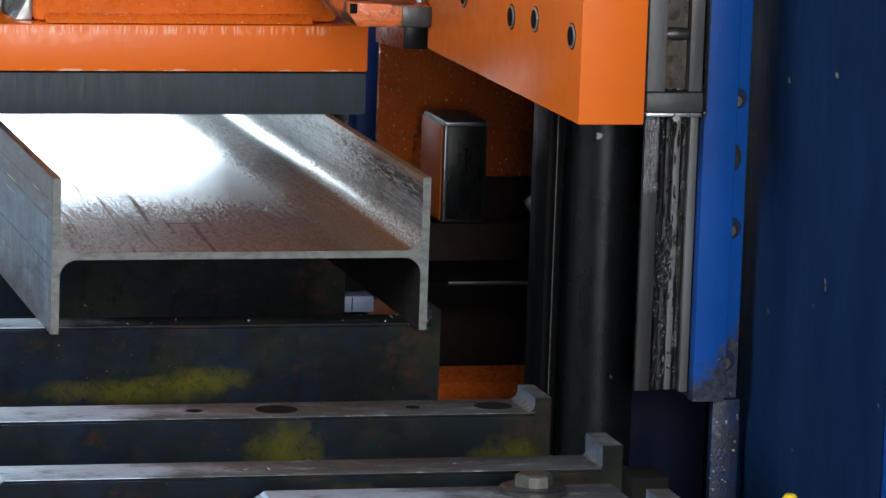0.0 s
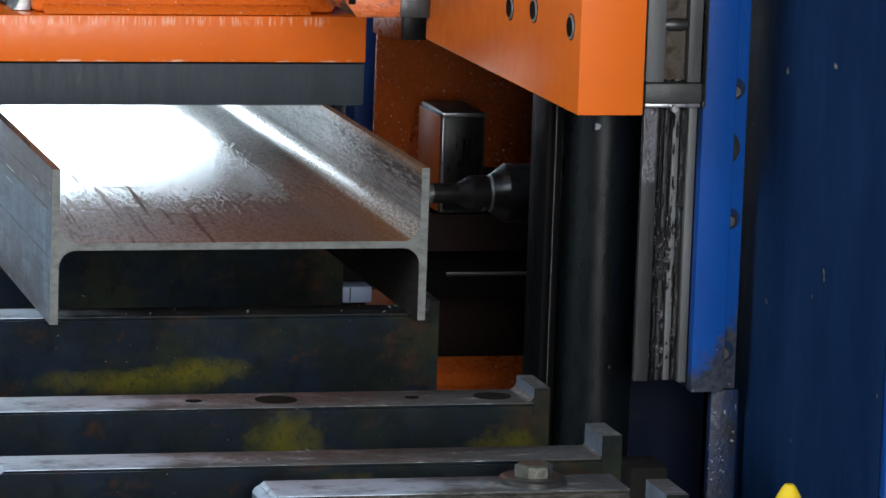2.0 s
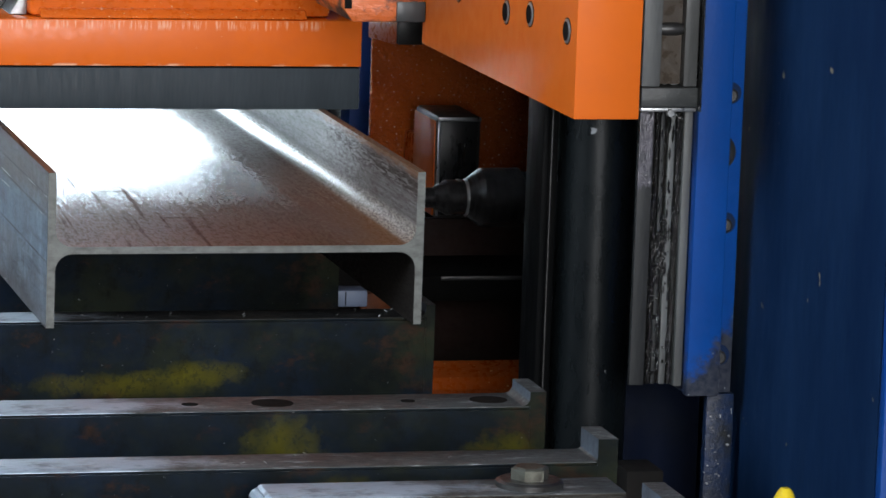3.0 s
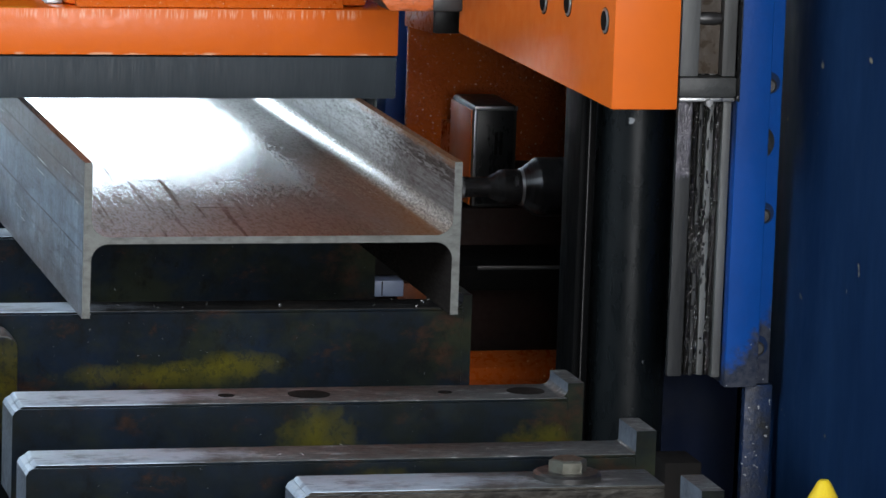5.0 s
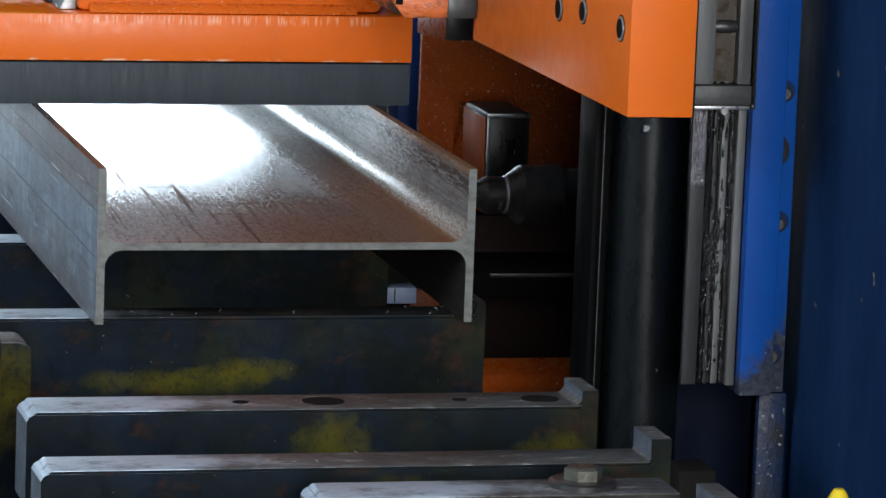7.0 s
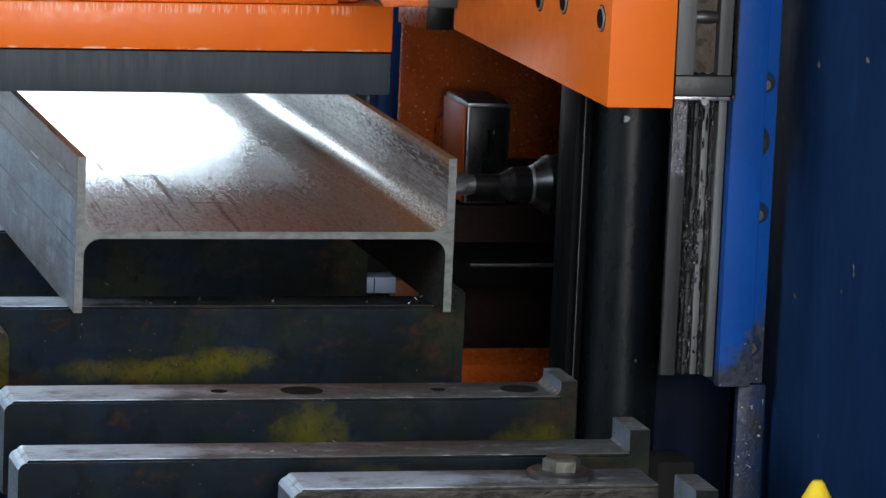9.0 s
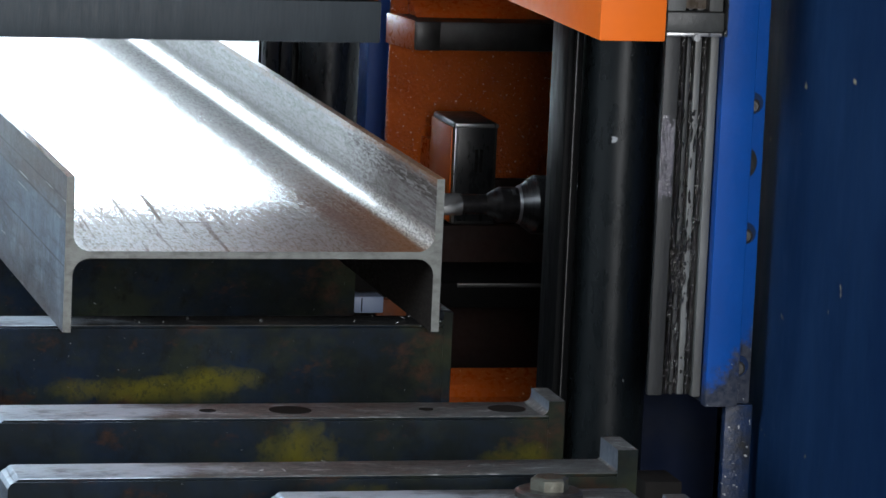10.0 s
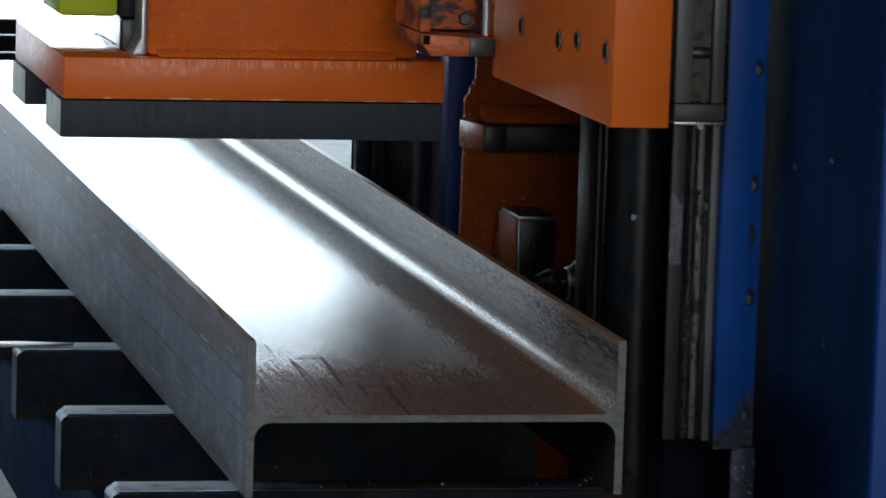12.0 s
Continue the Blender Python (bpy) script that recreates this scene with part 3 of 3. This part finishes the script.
    q += [(xi, ZB), (B2, ZB), (B2, ZB + H), (xi, ZB + H)]
    q += arc(xi - RF, zt + RF, RF, 0, -90, 6)
    q += arc(-xi + RF, zt + RF, RF, 270, 180, 6)
    q += [(-xi, ZB + H), (-B2, ZB + H)]
    return q


def steel_beam():
    bm = bmesh.new()
    pts = beam_outline()
    ys = [0, 0.002] + [0.25 * i for i in range(1, 19)] + [4.6]
    rings = [[bm.verts.new((x, y, z)) for x, z in pts] for y in ys]
    n = len(pts)
    for a, b in zip(rings, rings[1:]):
        for i in range(n):
            j = (i + 1) % n
            bm.faces.new((a[i], a[j], b[j], b[i]))
    for ring in (rings[0], rings[-1]):
        f = bm.faces.new(ring)
        f.material_index = 2
    bmesh.ops.recalc_face_normals(bm, faces=bm.faces[:])
    bm.normal_update()
    for f in bm.faces:
        if abs(f.normal.x) > 0.9 and abs(f.calc_center_median().x) > B2 - 0.001:
            f.material_index = 1
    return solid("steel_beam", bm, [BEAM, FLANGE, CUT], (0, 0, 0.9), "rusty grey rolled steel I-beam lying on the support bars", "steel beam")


steel_beam()

# ---- the travelling drilling machine ----
machine = thing("drilling_machine", (0.6, 0.4, 0.0), "blue and orange travelling drilling machine with clamp and drill spindle", "drilling machine")
DRILL_Y, DRILL_Z = 0.55, 0.966


def portal():
    part("base", box(0.34, 1.1, -0.755, 1.5, 0.0, 0.55, 0.01), NAVY, machine, "dark blue machine base")
    # box column next to the rail, its side face looking across the table; that face's shade is in its darker blue
    part("portal_column", box(0.53, 1.1, -0.74, -0.2, 0.55, 2.4, 0.006), NAVY_MATT, machine, "blue box column with shade in its colour")
    part("column_cover", box(0.5305, 1.1, -0.76, -0.742, 0.55, 2.4, 0.004), BLUE, machine, "blue front sheet of the column")
    # blue slide plate with a stepped edge
    part("slide_plate", box(0.456, 0.495, -0.322, -0.305, 0.874, 2.3, 0.002), SLIDE_BLUE, machine, "bright blue slide plate")
    step = part("plate_step", box(0.459, 0.5145, -0.304, -0.21, 0.874, 2.3, 0.002), SLIDE_BLUE, machine)
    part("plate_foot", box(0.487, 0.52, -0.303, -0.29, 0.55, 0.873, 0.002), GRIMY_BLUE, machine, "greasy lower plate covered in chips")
    part("lower_panel", box(0.40, 0.529, -0.15, -0.11, 0.55, 0.88, 0.002), SHADE_BLUE, machine, "lower panel in a blue darkened for shade")
    for z in (0.918, 1.0703, 1.2183, 1.3667, 1.515):
        bb = lathe("y", (0.4985, -0.304, z), [(-0.0006, 0.0095), (-0.0006, 0.0125), (0.002, 0.0125)], 24)
        part("bolt_recess", bb, NAVY, step, "recessed bolt hole")
        part("bolt_head", lathe("y", (0.4985, -0.3045, z - 0.003), [(-0.003, 0.006), (-0.001, 0.0085), (0.002, 0.0085)], 20), DARK_STEEL, step, "dark steel bolt head")
    part("port_hole", lathe("y", (0.486, -0.304, 1.151), [(-0.0007, 0.0215), (0.003, 0.0215)], 32), BLACK, step, "dark round port")
    # added far housing: blocks light to keep the drill compartment dark
    part("housing_back", box(0.535, 1.1, 1.42, 1.46, 0.55, 2.4), NAVY, machine, "added dark housing back")
    part("housing_side", box(0.8, 0.84, -0.2, 1.42, 0.55, 2.4), BLACK, machine, "added black housing side")
    part("housing_top", box(0.46, 1.1, -0.2, 1.42, 1.72, 1.76), BLACK, machine, "added black housing top")
    part("cross_beam", box(-0.9, 1.1, 1.9, 2.2, 2.0, 2.4, 0.01), BLUE, machine, "blue portal cross beam")
    part("far_leg", box(-0.95, -0.65, 1.88, 2.22, 0.0, 2.0, 0.01), NAVY, machine, "dark blue far leg of the portal")


def drips(x0, x1, y, z0, z1, n, seed):
    """Blobs of grease hanging on a rail."""
    rnd, bm = random.Random(seed), bmesh.new()
    for _ in range(n):
        z = z0 + (z1 - z0) * (rnd.gauss(0.42, 0.06) if rnd.random() < 0.18 else rnd.random())
        r = rnd.uniform(0.0005, 0.0021)
        long = rnd.choice((1.2, 1.6, 2.4, 5.0, 8.0))
        tmp = bmesh.new()
        bmesh.ops.create_icosphere(tmp, subdivisions=1, radius=r)
        x = rnd.uniform(x0, x1)
        for v in tmp.verts:
            v.co = Vector((x + v.co.x, y + v.co.y * 0.5, z + v.co.z * long))
        merge(bm, tmp)
    return bm


def rail():
    r = part("guide_rail", box(0.394, 0.411, -0.302, -0.294, 0.884, 2.0, 0.001), RAIL_DARK, machine, "oil-darkened linear guide rail")
    part("rail_groove", box(0.4112, 0.4458, -0.291, -0.285, 0.884, 2.0), GREASE, r, "greasy black groove of the rail")
    part("rail_lip", box(0.446, 0.456, -0.303, -0.285, 0.882, 2.0, 0.0015), RAIL_GREY, r)
    for x, w, mt in ((0.4165, 0.002, GREASE), (0.4225, 0.0024, RAIL_DARK), (0.4335, 0.0038, RAIL_GREY), (0.441, 0.0022, GREASE)):
        part("rail_bead", box(x - w, x + w, -0.298, -0.29, 0.884, 2.0, 0.0012), mt, r)
    part("grease", drips(0.4125, 0.4445, -0.298, 0.888, 1.222, 230, 3), GREASE, r, "wet black grease drips")["kind"] = "stuff"
    part("grease", drips(0.395, 0.409, -0.302, 1.115, 1.2, 320, 5), surface("lilac_grease", (0.09, 0.085, 0.1), (0.03, 0.03, 0.035), 0.1, (0.15, 0.4), 40, 160), r, "grey grease smear")["kind"] = "stuff"


def cylinder():
    c = part("guard_cylinder", lathe("z", (0.396, -0.13, 0), [(0.45, 0.046), (2.0, 0.046)], 48), GLOSS_BLACK, machine, "glossy black cylinder guard")
    part("guard_edge", box(0.322, 0.331, -0.16, -0.09, 0.55, 2.0, 0.003), GUARD, c)
    part("guard_edge", box(0.3325, 0.346, -0.145, -0.09, 0.55, 2.0, 0.004), GUARD, c)
    part("guard_lip", lathe("z", (0.3335, -0.158, 0), [(0.55, 0.0009), (2.0, 0.0009)], 12), DARK_STEEL, c, "bright steel edge")


def drill_bay():
    # orange column with the shelf and the sensor box
    pts = [(0.466, 0.55), (0.466, 1.17), (0.474, 1.178), (0.474, 1.186), (0.484, 1.2), (0.484, 1.7), (0.72, 1.7), (0.72, 0.55)]
    part("bay_column", extruded(pts, "y", 1.3, 1.314, bevel=0.003), ORANGE_ROUGH, machine, "rough orange painted column")
    sh = part("shelf_plate", box(0.4785, 0.72, 1.2, 1.298, 1.091, 1.133, 0.002), DARK_STEEL, machine, "dark steel shelf plate")
    part("shelf_cheek", extruded([(0.458, 1.298), (0.478, 1.201), (0.478, 1.298)], "z", 1.09, 1.134, bevel=0.001), ORANGE, sh, "orange painted shelf end")
    part("shelf_block", box(0.48, 0.516, 1.196, 1.1995, 1.091, 1.133, 0.001), DARK_STEEL, sh)
    part("weld_ledge", extruded([(1.24, 1.134), (1.298, 1.134), (1.298, 1.16), (1.27, 1.15)], "x", 0.49, 0.72, bevel=0.002), ORANGE, machine, "orange weld ledge")
    s = part("sensor_box", box(0.503, 0.568, 1.04, 1.17, 0.858, 1.006, 0.005, seg=3), DARK_STEEL, machine, "shiny dark steel sensor box")
    part("side_panel", box(0.5005, 0.5028, 1.046, 1.168, 0.862, 0.999, 0.0008), ORANGE_SMOOTH, s, "orange side panel standing for a reflection")
    part("front_panel", box(0.508, 0.563, 1.0385, 1.0405, 0.864, 0.999, 0.0005), BLACK, s, "black front panel")
    part("panel_rim", box(0.5035, 0.5678, 1.0375, 1.0395, 0.9995, 1.0055, 0.0008), STEEL, s, "bright steel rim")
    part("panel_rim", box(0.5035, 0.5078, 1.0375, 1.0395, 0.862, 0.9993, 0.0008), STEEL, s)
    for x in (0.5345, 0.5415):
        part("slot", box(x, x + 0.0045, 1.0375, 1.0386, 0.935, 0.968, 0.001), GREASE, s)
    part("box_bracket", box(0.52, 0.56, 1.17, 1.3, 0.87, 0.95, 0.002), ORANGE, machine, "orange box bracket")
    tray = extruded([(0.62, 0.684), (0.632, 0.69), (0.64, 0.705), (0.675, 0.722), (0.675, 0.66), (0.62, 0.66)], "x", 0.36, 0.549, bevel=0.001)
    part("tray", tray, ORANGE, machine, "orange chip tray with a rounded lip")
    shelf = part("bay_shelf", box(0.44, 0.8, 0.86, 1.03, 0.77, 0.806, 0.003), HOLE, machine, "shelf in the drill bay, coloured black for shade")
    part("shelf_edge", box(0.47, 0.8, 0.857, 0.8595, 0.8, 0.8055, 0.0008), DARK_STEEL, shelf, "pale strip for the lit edge of the shelf")
    part("bay_panel", box(0.335, 0.8, 1.045, 1.06, 0.55, 0.857, 0.002), DARK_BAY, machine, "bay panel coloured near black for shade")
    part("bay_floor", box(0.362, 0.8, 0.68, 1.044, 0.6, 0.62, 0.002), DARK_BAY, machine, "bay floor coloured near black for shade")
    part("bay_skirt", box(0.44, 0.8, 1.282, 1.298, 0.7, 0.888, 0.002), DARK_BAY, machine, "added skirt under the column, coloured for shade")
    jb = part("junction_box", box(0.2625, 0.3025, 0.6, 0.64, 0.811, 0.833, 0.002), WHITE_BOX, machine, "small pale blue plastic box")
    part("lid_gap", box(0.272, 0.2735, 0.5992, 0.6002, 0.813, 0.832), BLACK, jb)
    part("box_carrier", box(0.304, 0.345, 0.642, 0.66, 0.66, 0.822, 0.003), SHADED_ORANGE, machine, "orange carrier under the beam with shade in its colour")
    part("under_panel", box(0.262, 0.335, 0.662, 0.675, 0.55, 0.87, 0.002), HOLE, machine, "added black panel standing in for shade beside the table")
    # parts behind the bay
    part("rear_column", box(0.48, 0.545, 1.5, 1.56, 0.55, 2.2, 0.003), BLUE, machine, "blue rear column")
    rear = part("rear_cylinder", lathe("z", (0.488, 1.8, 0), [(0.45, 0.05), (2.2, 0.05)], 40), BLACK, machine, "black rear cylinder guard")
    part("guard_edge", box(0.382, 0.404, 1.79, 1.83, 0.55, 2.2, 0.003), BLACK, rear)
    part("guard_edge", box(0.408, 0.428, 1.8, 1.85, 0.55, 2.2, 0.003), BLACK, rear)
    part("guard_sheet", box(0.384, 0.5, 1.852, 1.858, 0.55, 2.2), BLACK, rear)
    part("spindle_carrier", box(0.62, 0.79, 0.42, 0.7, 0.82, 1.12, 0.01), BLACK, machine, "black spindle carrier")


def spindle():
    """The turning tool: flared holder, collar and twist drill; its origin lies on its axis at the flare's front."""
    o = (0.447, DRILL_Y, DRILL_Z)
    sp = part("drill_spindle", lathe("x", o, [(-0.0215, 0.0235), (0.0, 0.039), (0.052, 0.0395), (0.056, 0.034), (0.26, 0.034)], 40),
              TOOL, machine, "dark steel drill holder", at=o)
    part("collar", lathe("x", o, [(-0.064, 0.014), (-0.046, 0.0235), (-0.022, 0.0235)], 36), TOOL, sp, "stepped steel collar")
    part("nozzle", lathe("x", o, [(-0.0225, 0.0236), (-0.0215, 0.0245), (-0.019, 0.0255)], 36), STEEL, sp, "bright ring")
    part("shank", lathe("x", o, [(-0.098, 0.0135), (-0.064, 0.0135)], 28), TOOL, sp)
    part("set_screw", lathe("y", (o[0] - 0.03, o[1], o[2]), [(-0.0245, 0.003), (-0.0225, 0.003)], 10), STEEL, sp)
    # twist drill with two flutes
    bm, n, rows = bmesh.new(), 24, []
    for k in range(41):
        x = -0.098 - 0.13 * k / 40
        r0 = 0.0145 if k < 37 else 0.0145 * (40.3 - k) / 3.3
        row = []
        for i in range(n):
            a = 2 * math.pi * i / n
            r = r0 * (1 - 0.5 * max(0.0, math.cos(2 * a)) ** 1.5)
            b = a + k * 0.19
            row.append(bm.verts.new((o[0] + x, o[1] + r * math.cos(b), o[2] + r * math.sin(b))))
        rows.append(row)
    for a, b in zip(rows, rows[1:]):
        for i in range(n):
            j = (i + 1) % n
            bm.faces.new((a[i], a[j], b[j], b[i]))
    bm.faces.new(rows[0])
    bm.faces.new(rows[-1][::-1])
    bmesh.ops.recalc_face_normals(bm, faces=bm.faces[:])
    part("drill_bit", bm, STEEL, sp, "fluted steel drill bit")
    return sp


def clamp():
    """The lifting clamp: plate with pads over the beam, its arm and its rail carriage."""
    plate = box(-0.288, 0.273, 0.553, 1.2, 1.1385, 1.199, 0.002)
    plate.normal_update()
    for f in plate.faces:
        f.material_index = 1 if f.normal.z > 0.9 else 0
    c = part("clamp", plate, [ORANGE_PLATE, ORANGE_TOP], machine, "orange clamp plate", at=(0, 0.6, 1.083))
    for y in (0.553, 1.02):
        bm = box(-0.292, 0.2715, y, y + 0.18, 1.083, 1.1365, 0.0015)
        bm.normal_update()
        for f in bm.faces:
            if abs(f.normal.x) > 0.8:
                f.material_index = 1
        part("pad", bm, [PAD, PAD_END], c, "black ribbed clamping pad")
    teeth = bmesh.new()
    for i in range(150):
        x = -0.288 + 0.558 * i / 150
        box(x, x + 0.0019, 0.5525, 0.556, 1.0822, 1.0835, bm=teeth)
    part("pad_serration", teeth, PAD, c, "fine teeth along the pad's edge")["kind"] = "stuff"
    pts = [(-0.163, 1.2), (-0.163, 1.75), (0.236, 1.75), (0.236, 1.2)]
    part("clamp_body", extruded(pts, "y", 0.575, 1.1, bevel=0.008), ORANGE, c, "orange upright clamp body")
    part("weld_seam", extruded([(0.555, 1.2), (0.575, 1.2), (0.575, 1.212), (0.566, 1.209)], "x", -0.15, 0.2, bevel=0.002), ORANGE, c)
    part("body_gusset", extruded([(-0.163, 1.2), (-0.163, 1.7), (-0.172, 1.7), (-0.172, 1.225), (-0.186, 1.2)], "y", 0.59, 1.09, bevel=0.002), STEEL, c, "bright steel edge strip")
    part("hose_post", box(-0.192, -0.168, 0.66, 0.70, 1.2, 1.247, 0.003), BLACK, c, "black post")
    mo = part("clamp_motor", box(-0.196, -0.164, 0.66, 0.9, 1.248, 1.45, 0.006), BLACK, c, "black motor housing")
    part("motor_cap", box(-0.285, -0.1965, 0.66, 0.88, 1.25, 1.45, 0.008), LIME, mo, "lime green motor cap")
    arm = part("clamp_arm", box(0.273, 0.347, -0.45, 0.235, 1.208, 1.62, 0.002), ORANGE_SMOOTH, c, "smooth orange clamp arm")
    for y, z in ((-0.413, 1.30), (-0.261, 1.301), (-0.159, 1.292), (0.06, 1.293)):
        part("screw_seat", lathe("x", (0.2728, y, z), [(-0.0004, 0.0148), (0.001, 0.0148)], 24), HOLE, arm, "dark counterbore")
        part("socket_screw", lathe("x", (0.2722, y, z), [(-0.0012, 0.011), (-0.0004, 0.0135), (0.001, 0.0135)], 24), STEEL, arm, "steel socket screw")
        part("screw_socket", lathe("x", (0.2712, y, z), [(-0.0006, 0.0108), (0.0006, 0.0108)], 20), HOLE, arm)
    lk = part("link_block", extruded([(0.17, 1.252), (0.182, 1.236), (0.272, 1.236), (0.272, 1.262), (0.17, 1.266)], "y", 0.22, 0.42, bevel=0.0012), ORANGE_DIRTY, c, "scuffed orange link block")
    part("link_end", box(0.236, 0.2723, 0.217, 0.2195, 1.2365, 1.2615, 0.0008), RAIL_DARK, lk, "bare dark steel end of the link")
    part("link_notch", box(0.1705, 0.1795, 0.2175, 0.2195, 1.2525, 1.265, 0.0006), HOLE, lk)
    part("link_recess", box(0.186, 0.262, 0.3, 0.42, 1.267, 1.62, 0.002), ORANGE_DIRTY, lk)
    part("link_cheek", box(0.17, 0.185, 0.24, 0.42, 1.268, 1.62, 0.002), ORANGE_DIRTY, lk)
    for z in (1.283, 1.36):
        part("link_bolt", lathe("y", (0.245, 0.3, z), [(-0.012, 0.008), (-0.01, 0.0095), (0, 0.0095)], 6), DARK_STEEL, lk)
    part("link_rod", lathe("z", (0.2655, 0.25, 0), [(1.264, 0.006), (1.62, 0.006)], 16), STEEL, c, "steel rod")
    part("arm_web", box(0.276, 0.344, 0.236, 0.6, 1.26, 1.5, 0.004), ORANGE, c)
    # carriage on the rail
    car = part("carriage", box(0.389, 0.4105, -0.318, -0.29, 1.227, 1.6, 0.0015), RAIL_GREY, c, "grey rail carriage")
    part("carriage_recess", box(0.411, 0.437, -0.306, -0.291, 1.229, 1.6), surface("brown_grease", (0.035, 0.024, 0.014), (0.02, 0.014, 0.01), 0.1, (0.2, 0.45), 20, 90), car, "brown greasy recess")
    part("recess_knob", lathe("x", (0.424, -0.308, 1.291), [(-0.013, 0.006), (-0.006, 0.0075), (0.006, 0.0075), (0.013, 0.006)], 18), DARK_STEEL, car)
    part("carriage_side", box(0.4375, 0.4535, -0.318, -0.29, 1.227, 1.6, 0.0015), RAIL_GREY, car)
    part("end_cap", box(0.388, 0.4545, -0.322, -0.289, 1.204, 1.2265, 0.002), surface("black_end_cap", (0.02, 0.022, 0.022), (0.03, 0.032, 0.032), 0, (0.4, 0.6), 30, 160), car, "dark plastic end cap")
    part("wiper", box(0.389, 0.4535, -0.32, -0.2895, 1.199, 1.2035, 0.001), STEEL, car)
    part("wiper_screw", lathe("y", (0.4225, -0.322, 1.198), [(-0.003, 0.004), (0.003, 0.0045)], 12), STEEL, car)
    part("cable", box(0.4545, 0.4562, -0.33, -0.31, 1.2, 1.6, 0.0005), BLACK, car, "thin black strip")
    part("arm_bracket", box(0.3475, 0.3885, -0.31, -0.2, 1.23, 1.6, 0.002), BLACK, c)
    return c


portal()
rail()
cylinder()
drill_bay()
SPINDLE = spindle()
CLAMP = clamp()

# ---- small things ----
def yellow_cap(x, y, top):
    t = thing("marker_post", (x, y, 0.0), "yellow-capped marker post beside the table", "marker post", "marker posts")
    part("post", lathe("z", (x, y, 0), [(0, 0.011), (top - 0.045, 0.011)], 16), DARK_STEEL, t)
    part("cap", lathe("z", (x, y, top), [(-0.045, 0.026), (-0.04, 0.027), (-0.003, 0.0075), (0, 0.005)], 20), YELLOW, t, "bright yellow plastic cap")


sp_bm = extruded([(-0.53, 1.118), (-0.36, 1.118), (-0.3, 1.132), (-0.285, 1.142), (-0.36, 1.156), (-0.53, 1.156)], "z", 0.9005, 0.9035, bevel=0.0006)
solid("steel_offcut", sp_bm, STEEL, (-0.41, 1.137, 0.9005), "thin pointed steel offcut lying on a support bar", "offcut")


def metal_chips(count, x0, x1, y0, y1, z, seed):
    """Short curled drilling chips lying loose."""
    rnd, bm = random.Random(seed), bmesh.new()
    for _ in range(count):
        cx, cy, turn, r = rnd.uniform(x0, x1), rnd.uniform(y0, y1), rnd.uniform(0, 6.28), rnd.uniform(0.0012, 0.003)
        rows = []
        for k in range(6):
            a = turn + 0.55 * k
            rows.append([bm.verts.new((cx + q * math.cos(a), cy + q * math.sin(a), z + 0.0004 * k + h)) for q, h in ((r, 0), (r * 0.75, 0), (r * 0.75, 0.0009), (r, 0.0009))])
        for a, b in zip(rows, rows[1:]):
            for i in range(4):
                bm.faces.new((a[i], a[(i + 1) % 4], b[(i + 1) % 4], b[i]))
        bm.faces.new(rows[0][::-1])
        bm.faces.new(rows[-1])
    return bm


solid("metal_chips", metal_chips(13, -0.2, 0.24, 0.05, 0.1, 0.9003, 4), STEEL, (0, 0.07, 0.9), "bright curled drilling chips on a support bar", "chips", kind="stuff")
solid("metal_chips", metal_chips(5, -0.15, 0.2, -0.76, -0.705, 0.9003, 8), STEEL, (0, -0.73, 0.9), "bright curled drilling chips on a support bar", "chips", kind="stuff")
yellow_cap(0.43, -0.75, 0.865)
yellow_cap(0.56, -0.75, 0.866)
solid("stop_block", box(0.326, 0.368, -0.53, -0.47, 0, 0.836, 0.003), HOLE, (0.345, -0.5, 0), "black steel stop block beside the table", "stop block")


# ---- movement ----
def feed(t):
    """How far the spindle stands back from its rest, in metres."""
    keys = ((0.0, 0.274), (0.1, 0.228), (0.2, 0.194), (0.3, 0.149), (0.4, 0.09), (0.5, 0.054), (0.7, 0.04), (0.9, 0.036), (1.3, 0.034), (1.5, 0.028), (1.8, 0.024),
            (2.1, 0.016), (2.4, 0.004), (2.7, -0.008), (3.2, -0.009), (3.7, -0.016), (4.1, 0.034), (4.8, 0.034), (5.2, 0.0), (5.6, -0.005), (6.0, -0.007),
            (6.4, -0.012), (6.8, -0.02), (7.2, -0.026), (7.7, -0.03), (8.2, 0.04), (12.0, 0.04))
    for (a, u), (b, v) in zip(keys, keys[1:]):
        if t <= b:
            return u + (v - u) * (t - a) / (b - a)
    return keys[-1][1]


def motions():
    base = ORIGIN[machine]
    walk(machine, [(t, Matrix.Translation(base + Vector((0, TRAVEL * max(0.0, (t - 10.5) / 1.5) ** 2, 0))))
                   for t in (0, 10.3, 10.5, 10.7, 10.9, 11.1, 11.3, 11.5, 11.7, 11.9, 12.0)])
    cl = ORIGIN[CLAMP] - base
    walk(CLAMP, [(t, Matrix.Translation(cl + Vector((0, 0, LIFT * u))))
                 for t, u in ((0, 0), (9.4, 0), (9.5, 0.01), (9.6, 0.26), (9.7, 0.52), (9.8, 0.8), (9.9, 0.96), (10.0, 1), (10.2, 1), (12.0, 1))])
    sp, rows = ORIGIN[SPINDLE] - base, []
    for k in range(361):
        t = k / 30
        rows.append((t, Matrix.Translation(sp + Vector((feed(t), 0, 0))) @ pose(0, 0, 0, 67 * min(k, 306))))
    walk(SPINDLE, rows)


TRAVEL, LIFT = 0.7546, 0.095
motions()
